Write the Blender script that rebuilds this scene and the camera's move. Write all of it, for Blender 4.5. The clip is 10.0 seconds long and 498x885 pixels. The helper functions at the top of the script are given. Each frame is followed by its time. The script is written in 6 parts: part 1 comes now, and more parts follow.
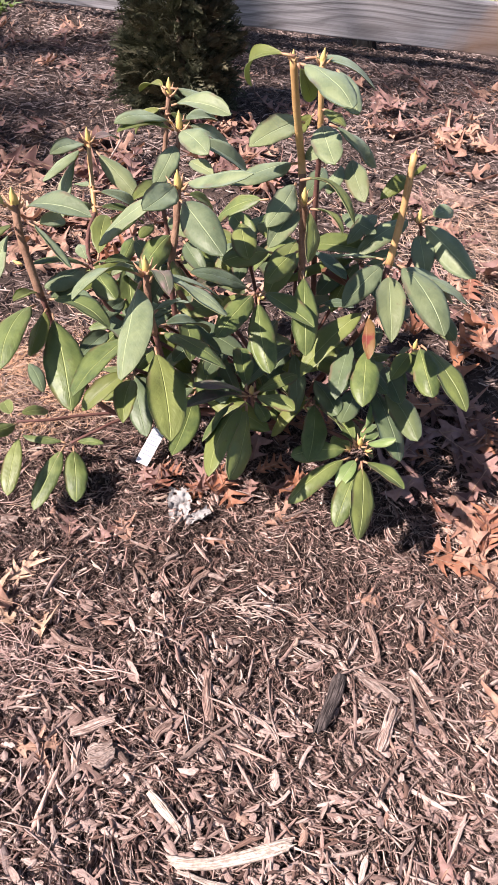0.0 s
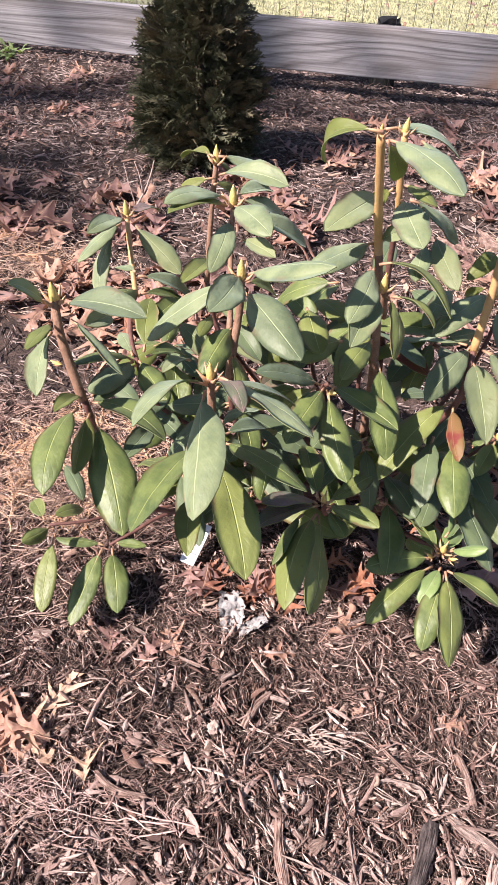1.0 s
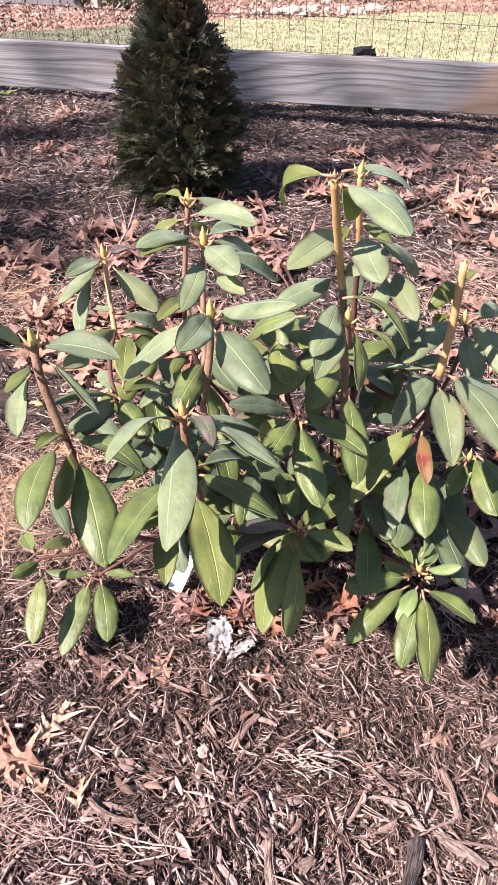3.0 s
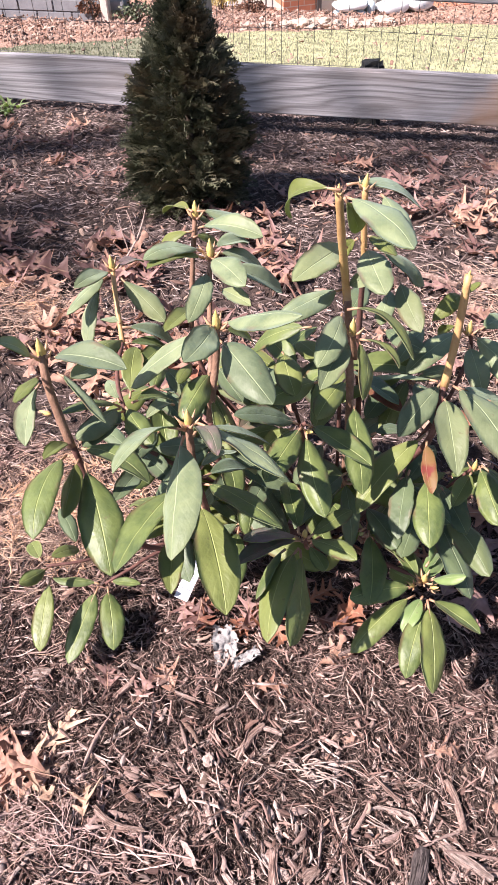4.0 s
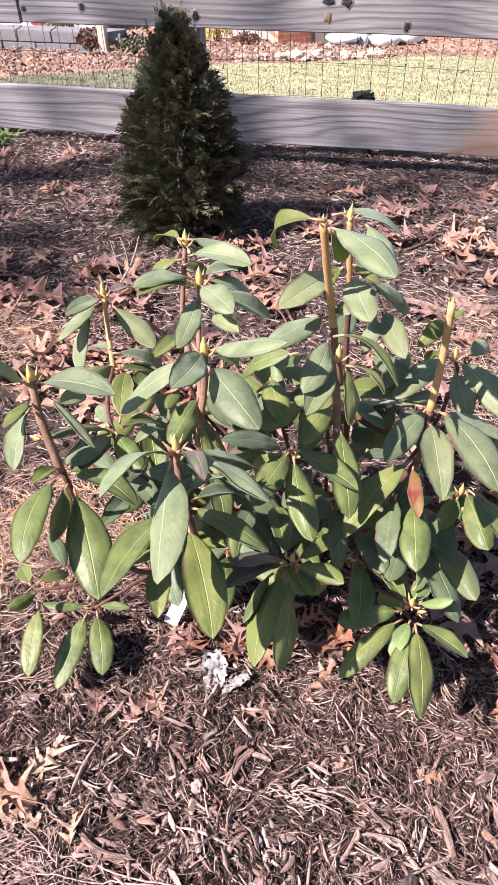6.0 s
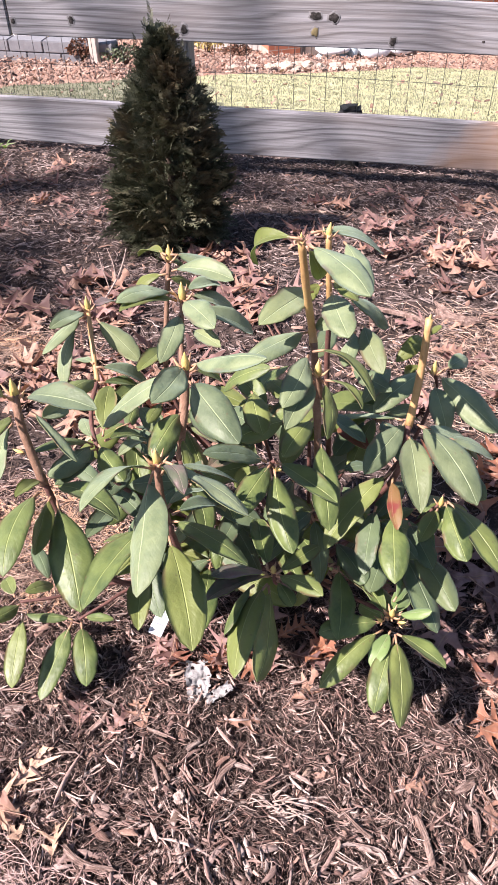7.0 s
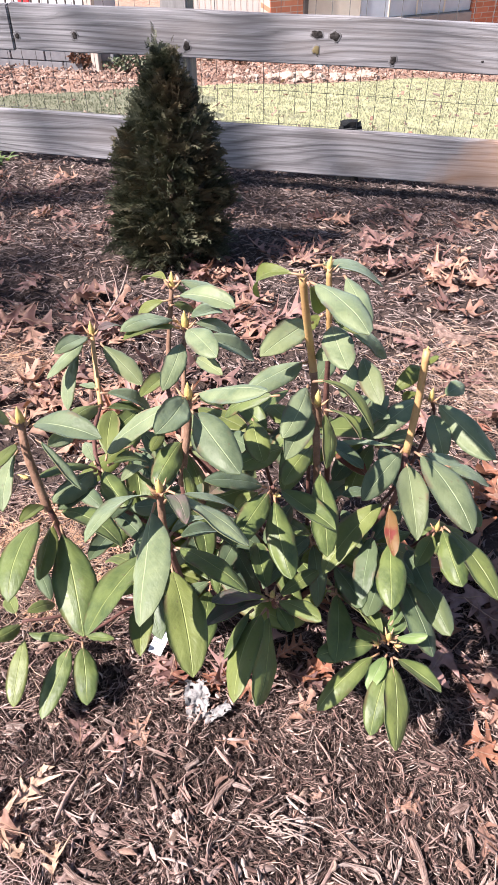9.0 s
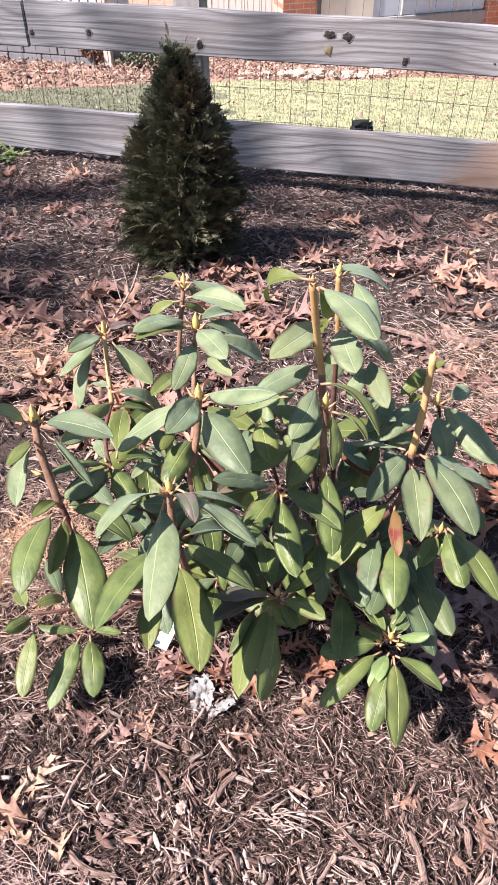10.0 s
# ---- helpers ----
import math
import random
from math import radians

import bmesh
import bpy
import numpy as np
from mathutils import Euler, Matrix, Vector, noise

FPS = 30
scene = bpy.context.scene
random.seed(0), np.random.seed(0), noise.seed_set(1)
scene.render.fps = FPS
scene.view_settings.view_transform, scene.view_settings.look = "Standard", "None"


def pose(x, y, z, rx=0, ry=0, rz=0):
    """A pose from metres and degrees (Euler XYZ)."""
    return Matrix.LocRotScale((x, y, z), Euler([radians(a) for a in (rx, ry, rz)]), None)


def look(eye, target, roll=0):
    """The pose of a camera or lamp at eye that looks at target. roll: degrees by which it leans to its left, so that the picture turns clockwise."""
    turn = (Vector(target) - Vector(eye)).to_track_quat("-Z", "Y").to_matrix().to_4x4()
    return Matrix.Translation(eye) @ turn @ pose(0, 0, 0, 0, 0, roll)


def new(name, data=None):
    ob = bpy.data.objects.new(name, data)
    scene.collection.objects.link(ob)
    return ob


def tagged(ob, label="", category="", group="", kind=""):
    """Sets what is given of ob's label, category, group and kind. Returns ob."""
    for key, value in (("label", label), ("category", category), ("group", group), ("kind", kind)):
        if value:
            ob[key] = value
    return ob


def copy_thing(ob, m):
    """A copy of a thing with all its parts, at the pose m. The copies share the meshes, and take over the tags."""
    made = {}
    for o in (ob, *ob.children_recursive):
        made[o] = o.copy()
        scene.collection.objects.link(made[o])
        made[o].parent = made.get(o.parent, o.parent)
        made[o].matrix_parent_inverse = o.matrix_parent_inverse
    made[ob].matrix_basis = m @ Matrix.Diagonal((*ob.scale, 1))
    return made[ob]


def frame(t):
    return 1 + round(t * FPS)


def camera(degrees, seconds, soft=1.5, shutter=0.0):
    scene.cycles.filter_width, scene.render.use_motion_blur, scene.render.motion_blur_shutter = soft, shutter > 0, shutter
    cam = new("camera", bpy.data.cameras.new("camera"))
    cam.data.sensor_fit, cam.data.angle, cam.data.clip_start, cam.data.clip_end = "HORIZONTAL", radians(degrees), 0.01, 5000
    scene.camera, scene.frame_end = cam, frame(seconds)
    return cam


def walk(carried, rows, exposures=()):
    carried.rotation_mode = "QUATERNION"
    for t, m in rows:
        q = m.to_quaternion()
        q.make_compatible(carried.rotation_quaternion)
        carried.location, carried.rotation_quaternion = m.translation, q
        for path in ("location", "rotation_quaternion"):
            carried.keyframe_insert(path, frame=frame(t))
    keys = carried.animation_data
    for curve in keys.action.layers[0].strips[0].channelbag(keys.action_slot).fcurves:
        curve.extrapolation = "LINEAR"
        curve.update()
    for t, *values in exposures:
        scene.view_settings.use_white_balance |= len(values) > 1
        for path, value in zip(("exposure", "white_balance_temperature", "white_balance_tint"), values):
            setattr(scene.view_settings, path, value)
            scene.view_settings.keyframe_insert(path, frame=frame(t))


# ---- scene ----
cam = camera(37.7, 10.0)
PATH = [
    (0, (0.095, -2.448, 0.941), (-0.175, -1.172, -0.576), 2.3),
    (0.5, (0.053, -2.348, 0.932), (-0.259, -1.056, -0.563), 1.3),
    (1, (-0.015, -2.316, 0.921), (-0.303, -0.996, -0.553), 0.8),
    (1.5, (-0.001, -2.306, 0.929), (-0.276, -0.967, -0.532), 0.2),
    (2, (0.005, -2.307, 0.931), (-0.273, -0.957, -0.518), -0.5),
    (2.5, (0.011, -2.318, 0.946), (-0.276, -0.962, -0.496), -1.0),
    (4, (0.021, -2.327, 0.956), (-0.306, -0.954, -0.461), -1.9),
    (4.5, (0.019, -2.329, 0.965), (-0.314, -0.946, -0.441), -1.9),
    (5, (0.03, -2.328, 0.961), (-0.307, -0.933, -0.431), -1.9),
    (6.5, (0.032, -2.332, 0.967), (-0.281, -0.901, -0.395), -1.2),
    (7, (0.044, -2.332, 0.975), (-0.26, -0.893, -0.38), -0.9),
    (7.5, (0.04, -2.334, 0.981), (-0.255, -0.888, -0.369), -0.7),
    (8, (0.028, -2.329, 0.982), (-0.265, -0.88, -0.364), -0.6),
    (8.5, (0.038, -2.33, 0.996), (-0.258, -0.878, -0.348), -0.4),
    (9, (0.04, -2.328, 1.006), (-0.26, -0.878, -0.339), -0.3),
    (9.5, (0.032, -2.333, 1.005), (-0.271, -0.885, -0.341), -0.0),
    (10, (0.039, -2.338, 1.021), (-0.275, -0.898, -0.331), 0.2),
]
walk(cam, [(t, look(eye, target, roll)) for t, eye, target, roll in PATH],
     ((0, 1.28, 6600, 15), (2.5, 1.45, 6400, 16), (6.5, 1.43, 6350, 17), (8.5, 1.43, 6250, 12), (10, 1.43, 6250, 12)))

# ---- light ----
SUN_TURN, SUN_HEIGHT = 216.0, 48.0     # degrees: where the sun stands, from +x towards +y, and its height
world = bpy.data.worlds.new("sky")
scene.world = world
world.use_nodes = True
wn = world.node_tree.nodes
sky = wn.new("ShaderNodeTexSky")
sky.sky_type, sky.sun_disc = "NISHITA", False
sky.sun_elevation, sky.sun_rotation = radians(SUN_HEIGHT), radians(90 - SUN_TURN)
world.node_tree.links.new(sky.outputs[0], wn["Background"].inputs[0])
wn["Background"].inputs[1].default_value = 0.059
sun = new("sun", bpy.data.lights.new("sun", "SUN"))
sun.data.energy, sun.data.angle, sun.data.color = 5.0, radians(0.7), (1.0, 0.912, 0.86)
sun_way = Vector((math.cos(radians(SUN_TURN)) * math.cos(radians(SUN_HEIGHT)),
                  math.sin(radians(SUN_TURN)) * math.cos(radians(SUN_HEIGHT)), math.sin(radians(SUN_HEIGHT))))
sun.matrix_world = look(sun_way * 20, (0, 0, 0))

# ---- materials ----
class Nodes:
    """Short hand for building one material's nodes."""

    def __init__(self, name, roughness=0.8, metal=0.0, gloss=0.5):
        self.material = bpy.data.materials.new(name)
        self.material.use_nodes = True
        self.tree = self.material.node_tree
        self.bsdf = self.tree.nodes["Principled BSDF"]
        self.put(self.bsdf.inputs["Roughness"], roughness)
        self.put(self.bsdf.inputs["Metallic"], metal)
        self.put(self.bsdf.inputs["Specular IOR Level"], gloss)

    def put(self, socket, value):
        if isinstance(value, bpy.types.NodeSocket):
            self.tree.links.new(value, socket)
        else:
            socket.default_value = value

    def node(self, kind, **given):
        n = self.tree.nodes.new("ShaderNode" + kind)
        for key, value in given.items():
            self.put(n.inputs[key.replace("_", " ")], value)
        return n

    def coords(self, scale=(1, 1, 1), use="Object"):
        tc = self.node("TexCoord")
        mp = self.node("Mapping", Vector=tc.outputs[use], Scale=scale)
        return mp.outputs[0]

    def noise(self, scale, detail=4.0, rough=0.55, vector=None, distortion=0.0):
        n = self.node("TexNoise", Scale=scale, Detail=detail, Roughness=rough, Distortion=distortion)
        self.put(n.inputs["Vector"], vector if vector is not None else self.coords())
        return n.outputs["Fac"]

    def ramp(self, fac, *stops):
        n = self.tree.nodes.new("ShaderNodeValToRGB")
        self.put(n.inputs[0], fac)
        while len(n.color_ramp.elements) < len(stops):
            n.color_ramp.elements.new(0.5)
        for e, (at, c) in zip(n.color_ramp.elements, stops):
            e.position, e.color = at, (*c, 1) if len(c) == 3 else (c[0], c[0], c[0], 1)
        return n.outputs[0]

    def mix(self, fac, a, b, how="MIX"):
        n = self.tree.nodes.new("ShaderNodeMix")
        n.data_type, n.blend_type = "RGBA", how
        self.put(n.inputs[0], fac)
        self.put(n.inputs[6], a if isinstance(a, bpy.types.NodeSocket) else (*a, 1))
        self.put(n.inputs[7], b if isinstance(b, bpy.types.NodeSocket) else (*b, 1))
        return n.outputs[2]

    def math(self, how, a, b=0.0):
        n = self.tree.nodes.new("ShaderNodeMath")
        n.operation = how
        self.put(n.inputs[0], a)
        self.put(n.inputs[1], b)
        return n.outputs[0]

    def colour(self, c):
        self.put(self.bsdf.inputs["Base Color"], c if isinstance(c, bpy.types.NodeSocket) else (*c, 1))
        return self

    def bump(self, height, strength=0.4, distance=0.002):
        n = self.node("Bump", Strength=strength, Distance=distance)
        self.put(n.inputs["Height"], height)
        self.put(self.bsdf.inputs["Normal"], n.outputs[0])
        return self

    def through_light(self, colour, share):
        """Lets part of the light through, as thin leaves do."""
        t = self.tree.nodes.new("ShaderNodeBsdfTranslucent")
        self.put(t.inputs[0], colour if isinstance(colour, bpy.types.NodeSocket) else (*colour, 1))
        m = self.tree.nodes.new("ShaderNodeMixShader")
        self.put(m.inputs[0], share)
        self.put(m.inputs[1], self.bsdf.outputs[0])
        self.put(m.inputs[2], t.outputs[0])
        self.tree.links.new(m.outputs[0], self.tree.nodes["Material Output"].inputs[0])
        return self


def leaf_skin(name, dark, light, rib, gloss_rough, thru, share, blotch=None, sky_sheen=0.26, gloss=0.6):
    """A rhododendron leaf: pale midrib and side veins along the leaf's own coordinates, soft mottling, satin gloss."""
    n = Nodes(name, gloss_rough, 0.0, gloss)
    uv = n.tree.nodes.new("ShaderNodeUVMap").outputs[0]
    sep = n.tree.nodes.new("ShaderNodeSeparateXYZ")
    n.put(sep.inputs[0], uv)
    across = n.math("ABSOLUTE", n.math("SUBTRACT", sep.outputs[0], 0.5))
    rnd = n.tree.nodes.new("ShaderNodeObjectInfo").outputs["Random"]
    base = n.mix(n.ramp(n.noise(38, 5, 0.65), (0.36, (0.0,)), (0.62, (1.0,))), dark, light)
    base = n.mix(n.math("MULTIPLY", rnd, 0.35), base, light)
    olive = n.ramp(n.math("FRACT", n.math("MULTIPLY", rnd, 7.3)), (0.55, (0.0,)), (1.0, (0.55,)))
    base = n.mix(olive, base, n.mix(0.5, light, (0.24, 0.23, 0.05)))
    speck = n.ramp(n.noise(160, 2), (0.66, (0.0,)), (0.72, (0.55,)))
    base = n.mix(speck, base, (0.10, 0.07, 0.03))
    # side veins run forward from the midrib
    slant = n.math("SUBTRACT", n.math("MULTIPLY", sep.outputs[1], 10.0), n.math("MULTIPLY", across, 5.5))
    saw = n.math("ABSOLUTE", n.math("SUBTRACT", n.math("FRACT", slant), 0.5))
    vein = n.ramp(saw, (0.0, (0.5,)), (0.16, (0.0,)))
    base = n.mix(n.math("MULTIPLY", vein, 0.06), base, rib)
    # brown, dried patches along some margins
    burnt = n.math("MULTIPLY", n.ramp(across, (0.36, (0.0,)), (0.47, (1.0,))), n.ramp(n.noise(26, 4, 0.6), (0.56, (0.0,)), (0.66, (0.8,))))
    base = n.mix(burnt, base, (0.17, 0.10, 0.05))
    if blotch:
        spots = n.ramp(n.noise(38, 4, 0.6, distortion=0.6), (0.50, (0.0,)), (0.64, (1.0,)))
        base = n.mix(n.math("MULTIPLY", spots, 0.85), base, blotch)
    midrib = n.ramp(across, (0.006, (1.0,)), (0.022, (0.0,)))
    n.colour(n.mix(n.math("MULTIPLY", midrib, 0.75), base, rib))
    n.put(n.bsdf.inputs["Roughness"], n.math("ADD", gloss_rough - 0.08, n.math("MULTIPLY", n.noise(60, 3), 0.2)))
    relief = n.math("ADD", n.math("MULTIPLY", vein, -0.08), n.math("ADD", n.math("MULTIPLY", n.noise(45, 3, 0.5), 1.2), n.math("MULTIPLY", n.noise(160, 3, 0.6), 0.35)))
    n.bump(n.math("SUBTRACT", relief, n.math("MULTIPLY", midrib, 0.6)), 0.6, 0.0026)
    # a thin bluish sheen that stands in for reflected sky
    n.put(n.bsdf.inputs["Sheen Weight"], n.math("MULTIPLY", n.ramp(n.noise(34, 4, 0.6), (0.3, (0.55,)), (0.7, (1.0,))), sky_sheen))
    n.put(n.bsdf.inputs["Sheen Roughness"], 0.8)
    n.put(n.bsdf.inputs["Sheen Tint"], (0.72, 0.95, 0.88, 1))
    return n.through_light(thru, share).material


LEAF_TOP = {
    "green": leaf_skin("leaf_green", (0.078, 0.106, 0.034), (0.174, 0.200, 0.080), (0.38, 0.43, 0.20), 0.56, (0.26, 0.36, 0.06), 0.16),
    # low leaves: yellower green, darkened for the lesser light down there
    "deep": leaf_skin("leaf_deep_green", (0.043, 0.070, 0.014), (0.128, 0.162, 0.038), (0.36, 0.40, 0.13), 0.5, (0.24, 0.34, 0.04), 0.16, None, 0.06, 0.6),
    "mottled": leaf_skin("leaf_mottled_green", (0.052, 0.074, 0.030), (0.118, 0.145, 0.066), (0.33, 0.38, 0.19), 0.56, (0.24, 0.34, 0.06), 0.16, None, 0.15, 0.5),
    # the shade inside the crown is put into this darker green
    "dark": leaf_skin("leaf_shaded_green", (0.045, 0.066, 0.020), (0.078, 0.104, 0.034), (0.22, 0.27, 0.12), 0.5, (0.14, 0.22, 0.05), 0.12, None, 0.2, 0.5),
    "under": leaf_skin("leaf_olive", (0.110, 0.135, 0.022), (0.175, 0.195, 0.040), (0.30, 0.33, 0.12), 0.5, (0.36, 0.44, 0.05), 0.38, None, 0.1),
    "purple": leaf_skin("leaf_purple_tinged", (0.130, 0.066, 0.062), (0.200, 0.128, 0.115), (0.32, 0.20, 0.17), 0.46, (0.2, 0.15, 0.06), 0.12, (0.085, 0.100, 0.050), 0.1),
    "red": leaf_skin("leaf_red_blotched", (0.130, 0.070, 0.028), (0.170, 0.048, 0.030), (0.36, 0.20, 0.12), 0.55, (0.3, 0.10, 0.04), 0.15, (0.150, 0.018, 0.020), 0.03, 0.35),
    "young": leaf_skin("leaf_young", (0.120, 0.185, 0.045), (0.185, 0.255, 0.070), (0.38, 0.44, 0.19), 0.46, (0.3, 0.45, 0.06), 0.25, None, 0.2),
}
LEAF_BELOW = leaf_skin("leaf_underside", (0.140, 0.168, 0.075), (0.190, 0.215, 0.105), (0.34, 0.36, 0.18), 0.60, (0.30, 0.40, 0.06), 0.35, None, 0.05, 0.4)


def plain(name, *colours, scale=30.0, rough=0.8, bump=0.3, depth=0.002, gloss=0.4, stretch=(1, 1, 1), share=0.0):
    """A surface whose colour wanders between the given ones at two scales, with fine relief."""
    n = Nodes(name, rough, 0.0, gloss)
    v = n.coords(stretch)
    big, fine = n.noise(scale, 5, 0.6, v), n.noise(scale * 6, 4, 0.6, v)
    fac = n.math("ADD", n.math("MULTIPLY", big, 0.65), n.math("MULTIPLY", fine, 0.35))
    step = 0.36 / max(1, len(colours) - 1)
    n.colour(n.ramp(fac, *[(0.32 + step * i, c) for i, c in enumerate(colours)]))
    n.bump(fine, bump, depth)
    if share:
        n.through_light(colours[-1], share)
    return n.material


def chip_stuff(name, *colours, rough=0.85, share=0.0):
    """Loose pieces: each one has a colour of its own, with grain along it."""
    n = Nodes(name, rough, 0.0, 0.3)
    g = n.tree.nodes.new("ShaderNodeNewGeometry")
    c = n.ramp(g.outputs["Random Per Island"], *[(i / max(1, len(colours) - 1), c) for i, c in enumerate(colours)])
    strand = n.node("Mapping", Vector=n.tree.nodes.new("ShaderNodeUVMap").outputs[0], Scale=(0.9, 0.07, 1)).outputs[0]
    grain = n.noise(1.0, 4, 0.65, strand)
    mottle = n.noise(260, 3, 0.6)
    c2 = n.mix(0.65, c, n.ramp(grain, (0.34, (0.25,)), (0.62, (1.15,))), "MULTIPLY")
    n.colour(n.mix(0.4, c2, n.ramp(mottle, (0.35, (0.35,)), (0.65, (1.0,))), "MULTIPLY"))
    n.bump(n.math("ADD", grain, n.math("MULTIPLY", mottle, 0.4)), 0.7, 0.0012)
    if share:
        n.through_light(c, share)
    return n.material


def split_wood(name, dark, mid, light):
    """Split wood: fine streaks along the strands, each piece a little lighter or darker than the next."""
    n = Nodes(name, 0.82, 0.0, 0.3)
    uv = n.tree.nodes.new("ShaderNodeUVMap").outputs[0]
    fine = n.noise(1.0, 4, 0.65, n.node("Mapping", Vector=uv, Scale=(1.3, 0.06, 1)).outputs[0])
    broad = n.noise(1.0, 3, 0.6, n.node("Mapping", Vector=uv, Scale=(0.28, 0.05, 1)).outputs[0])
    spot = n.noise(170, 4, 0.65)
    c = n.ramp(broad, (0.36, dark), (0.5, mid), (0.64, light))
    c = n.mix(0.7, c, n.ramp(fine, (0.36, (0.35,)), (0.56, (1.08,))), "MULTIPLY")
    c = n.mix(0.5, c, n.ramp(spot, (0.38, (0.35,)), (0.6, (1.0,))), "MULTIPLY")
    own = n.math("ADD", n.math("MULTIPLY", n.tree.nodes.new("ShaderNodeObjectInfo").outputs["Random"], 0.45), 0.7)
    n.colour(n.mix(1.0, c, own, "MULTIPLY"))
    n.bump(n.math("ADD", fine, n.math("MULTIPLY", spot, 0.4)), 0.8, 0.0012)
    return n.material


def dead_leaf_skin(name, a, b):
    n = Nodes(name, 0.62, 0.0, 0.4)
    uv = n.tree.nodes.new("ShaderNodeUVMap").outputs[0]
    sep = n.tree.nodes.new("ShaderNodeSeparateXYZ")
    n.put(sep.inputs[0], uv)
    across = n.math("ABSOLUTE", n.math("SUBTRACT", sep.outputs[0], 0.5))
    rnd = n.tree.nodes.new("ShaderNodeObjectInfo").outputs["Random"]
    isl = n.tree.nodes.new("ShaderNodeNewGeometry").outputs["Random Per Island"]
    c = n.mix(n.math("FRACT", n.math("ADD", rnd, isl)), a, b)
    c = n.mix(n.ramp(n.noise(60, 5), (0.45, (0.0,)), (0.75, (0.7,))), c, (0.12, 0.065, 0.045))
    rib = n.ramp(across, (0.015, (1.0,)), (0.035, (0.0,)))
    n.colour(n.mix(n.math("MULTIPLY", rib, 0.6), c, (0.42, 0.27, 0.17)))
    n.bump(n.math("ADD", n.noise(90, 4), rib), 0.5, 0.002)
    return n.through_light(n.mix(0.5, c, (0.5, 0.22, 0.08)), 0.18).material


MULCH = plain("mulch_soil", (0.016, 0.011, 0.009), (0.050, 0.032, 0.026), (0.12, 0.078, 0.064), scale=45, rough=0.95, bump=1.0, depth=0.006)
CHIPS = chip_stuff("shredded_bark", (0.042, 0.024, 0.021), (0.182, 0.106, 0.087), (0.070, 0.041, 0.034), (0.420, 0.270, 0.230), (0.098, 0.056, 0.048), (0.238, 0.144, 0.120), (0.616, 0.426, 0.363), (0.140, 0.083, 0.067), (0.580, 0.465, 0.41), (0.084, 0.049, 0.041))
FIBRES = chip_stuff("bark_fibres", (0.065, 0.040, 0.035), (0.377, 0.254, 0.215), (0.143, 0.088, 0.075), (0.676, 0.507, 0.442), (0.221, 0.140, 0.120), (0.520, 0.370, 0.322))
# bark towards the fence: the greyer tone of its shade is in the colour
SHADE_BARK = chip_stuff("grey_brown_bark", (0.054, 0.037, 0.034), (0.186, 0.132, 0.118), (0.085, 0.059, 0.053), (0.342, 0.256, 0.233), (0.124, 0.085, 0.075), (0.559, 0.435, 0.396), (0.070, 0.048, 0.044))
DARK_FIBRES = chip_stuff("dark_bark_fibres", (0.03, 0.02, 0.017), (0.10, 0.068, 0.057), (0.05, 0.033, 0.028), (0.17, 0.12, 0.102), (0.07, 0.047, 0.04), (0.25, 0.18, 0.155))
LIGHT_CHIPS = chip_stuff("bleached_bark", (0.31, 0.207, 0.178), (0.49, 0.365, 0.325), (0.215, 0.135, 0.114), (0.57, 0.45, 0.40), (0.40, 0.285, 0.247))
STRAW = chip_stuff("dry_needles", (0.408, 0.264, 0.197), (0.600, 0.432, 0.335), (0.312, 0.192, 0.143), (0.672, 0.516, 0.406))
OAK = [dead_leaf_skin("oak_leaf_brown", (0.12, 0.060, 0.054), (0.36, 0.215, 0.19)), dead_leaf_skin("oak_leaf_tan", (0.47, 0.285, 0.205), (0.32, 0.175, 0.13)),
       dead_leaf_skin("oak_leaf_rust", (0.40, 0.17, 0.09), (0.24, 0.10, 0.07)),
       dead_leaf_skin("oak_leaf_pale", (0.58, 0.40, 0.285), (0.47, 0.31, 0.215))]
PALE_WOOD = split_wood("pale_wood", (0.30, 0.205, 0.17), (0.42, 0.31, 0.268), (0.58, 0.455, 0.40))
BLEACHED_WOOD = split_wood("bleached_wood", (0.46, 0.36, 0.30), (0.60, 0.49, 0.42), (0.70, 0.60, 0.53))
TAN_WOOD = split_wood("tan_wood", (0.15, 0.092, 0.075), (0.28, 0.185, 0.152), (0.40, 0.285, 0.24))
DRY_WOOD = plain("dry_stick", (0.22, 0.155, 0.13), (0.38, 0.285, 0.245), (0.47, 0.37, 0.32), scale=40, stretch=(1, 6, 6), rough=0.85, bump=0.6)
DARK_CHUNK = split_wood("dark_chunk", (0.04, 0.03, 0.028), (0.085, 0.066, 0.062), (0.16, 0.125, 0.118))
SHOOT = plain("yellow_shoot", (0.37, 0.21, 0.088), (0.47, 0.275, 0.12), (0.42, 0.29, 0.112), scale=60, rough=0.5, bump=0.3, gloss=0.5)
TWIG = plain("brown_stem", (0.13, 0.07, 0.046), (0.225, 0.125, 0.082), (0.30, 0.18, 0.12), scale=70, rough=0.7, bump=0.6)
RED_STEM = plain("reddish_stem", (0.07, 0.032, 0.028), (0.13, 0.058, 0.046), (0.18, 0.09, 0.068), scale=70, rough=0.65, bump=0.5)
PETIOLE = plain("petiole", (0.36, 0.25, 0.12), (0.42, 0.21, 0.16), scale=80, rough=0.55, bump=0.2)
BUD = plain("bud_scales", (0.50, 0.36, 0.10), (0.60, 0.45, 0.16), (0.46, 0.36, 0.10), scale=90, rough=0.45, bump=0.4, gloss=0.5)
BUD_RED = plain("bud_bracts", (0.40, 0.22, 0.14), (0.46, 0.30, 0.16), scale=90, rough=0.5, bump=0.3)


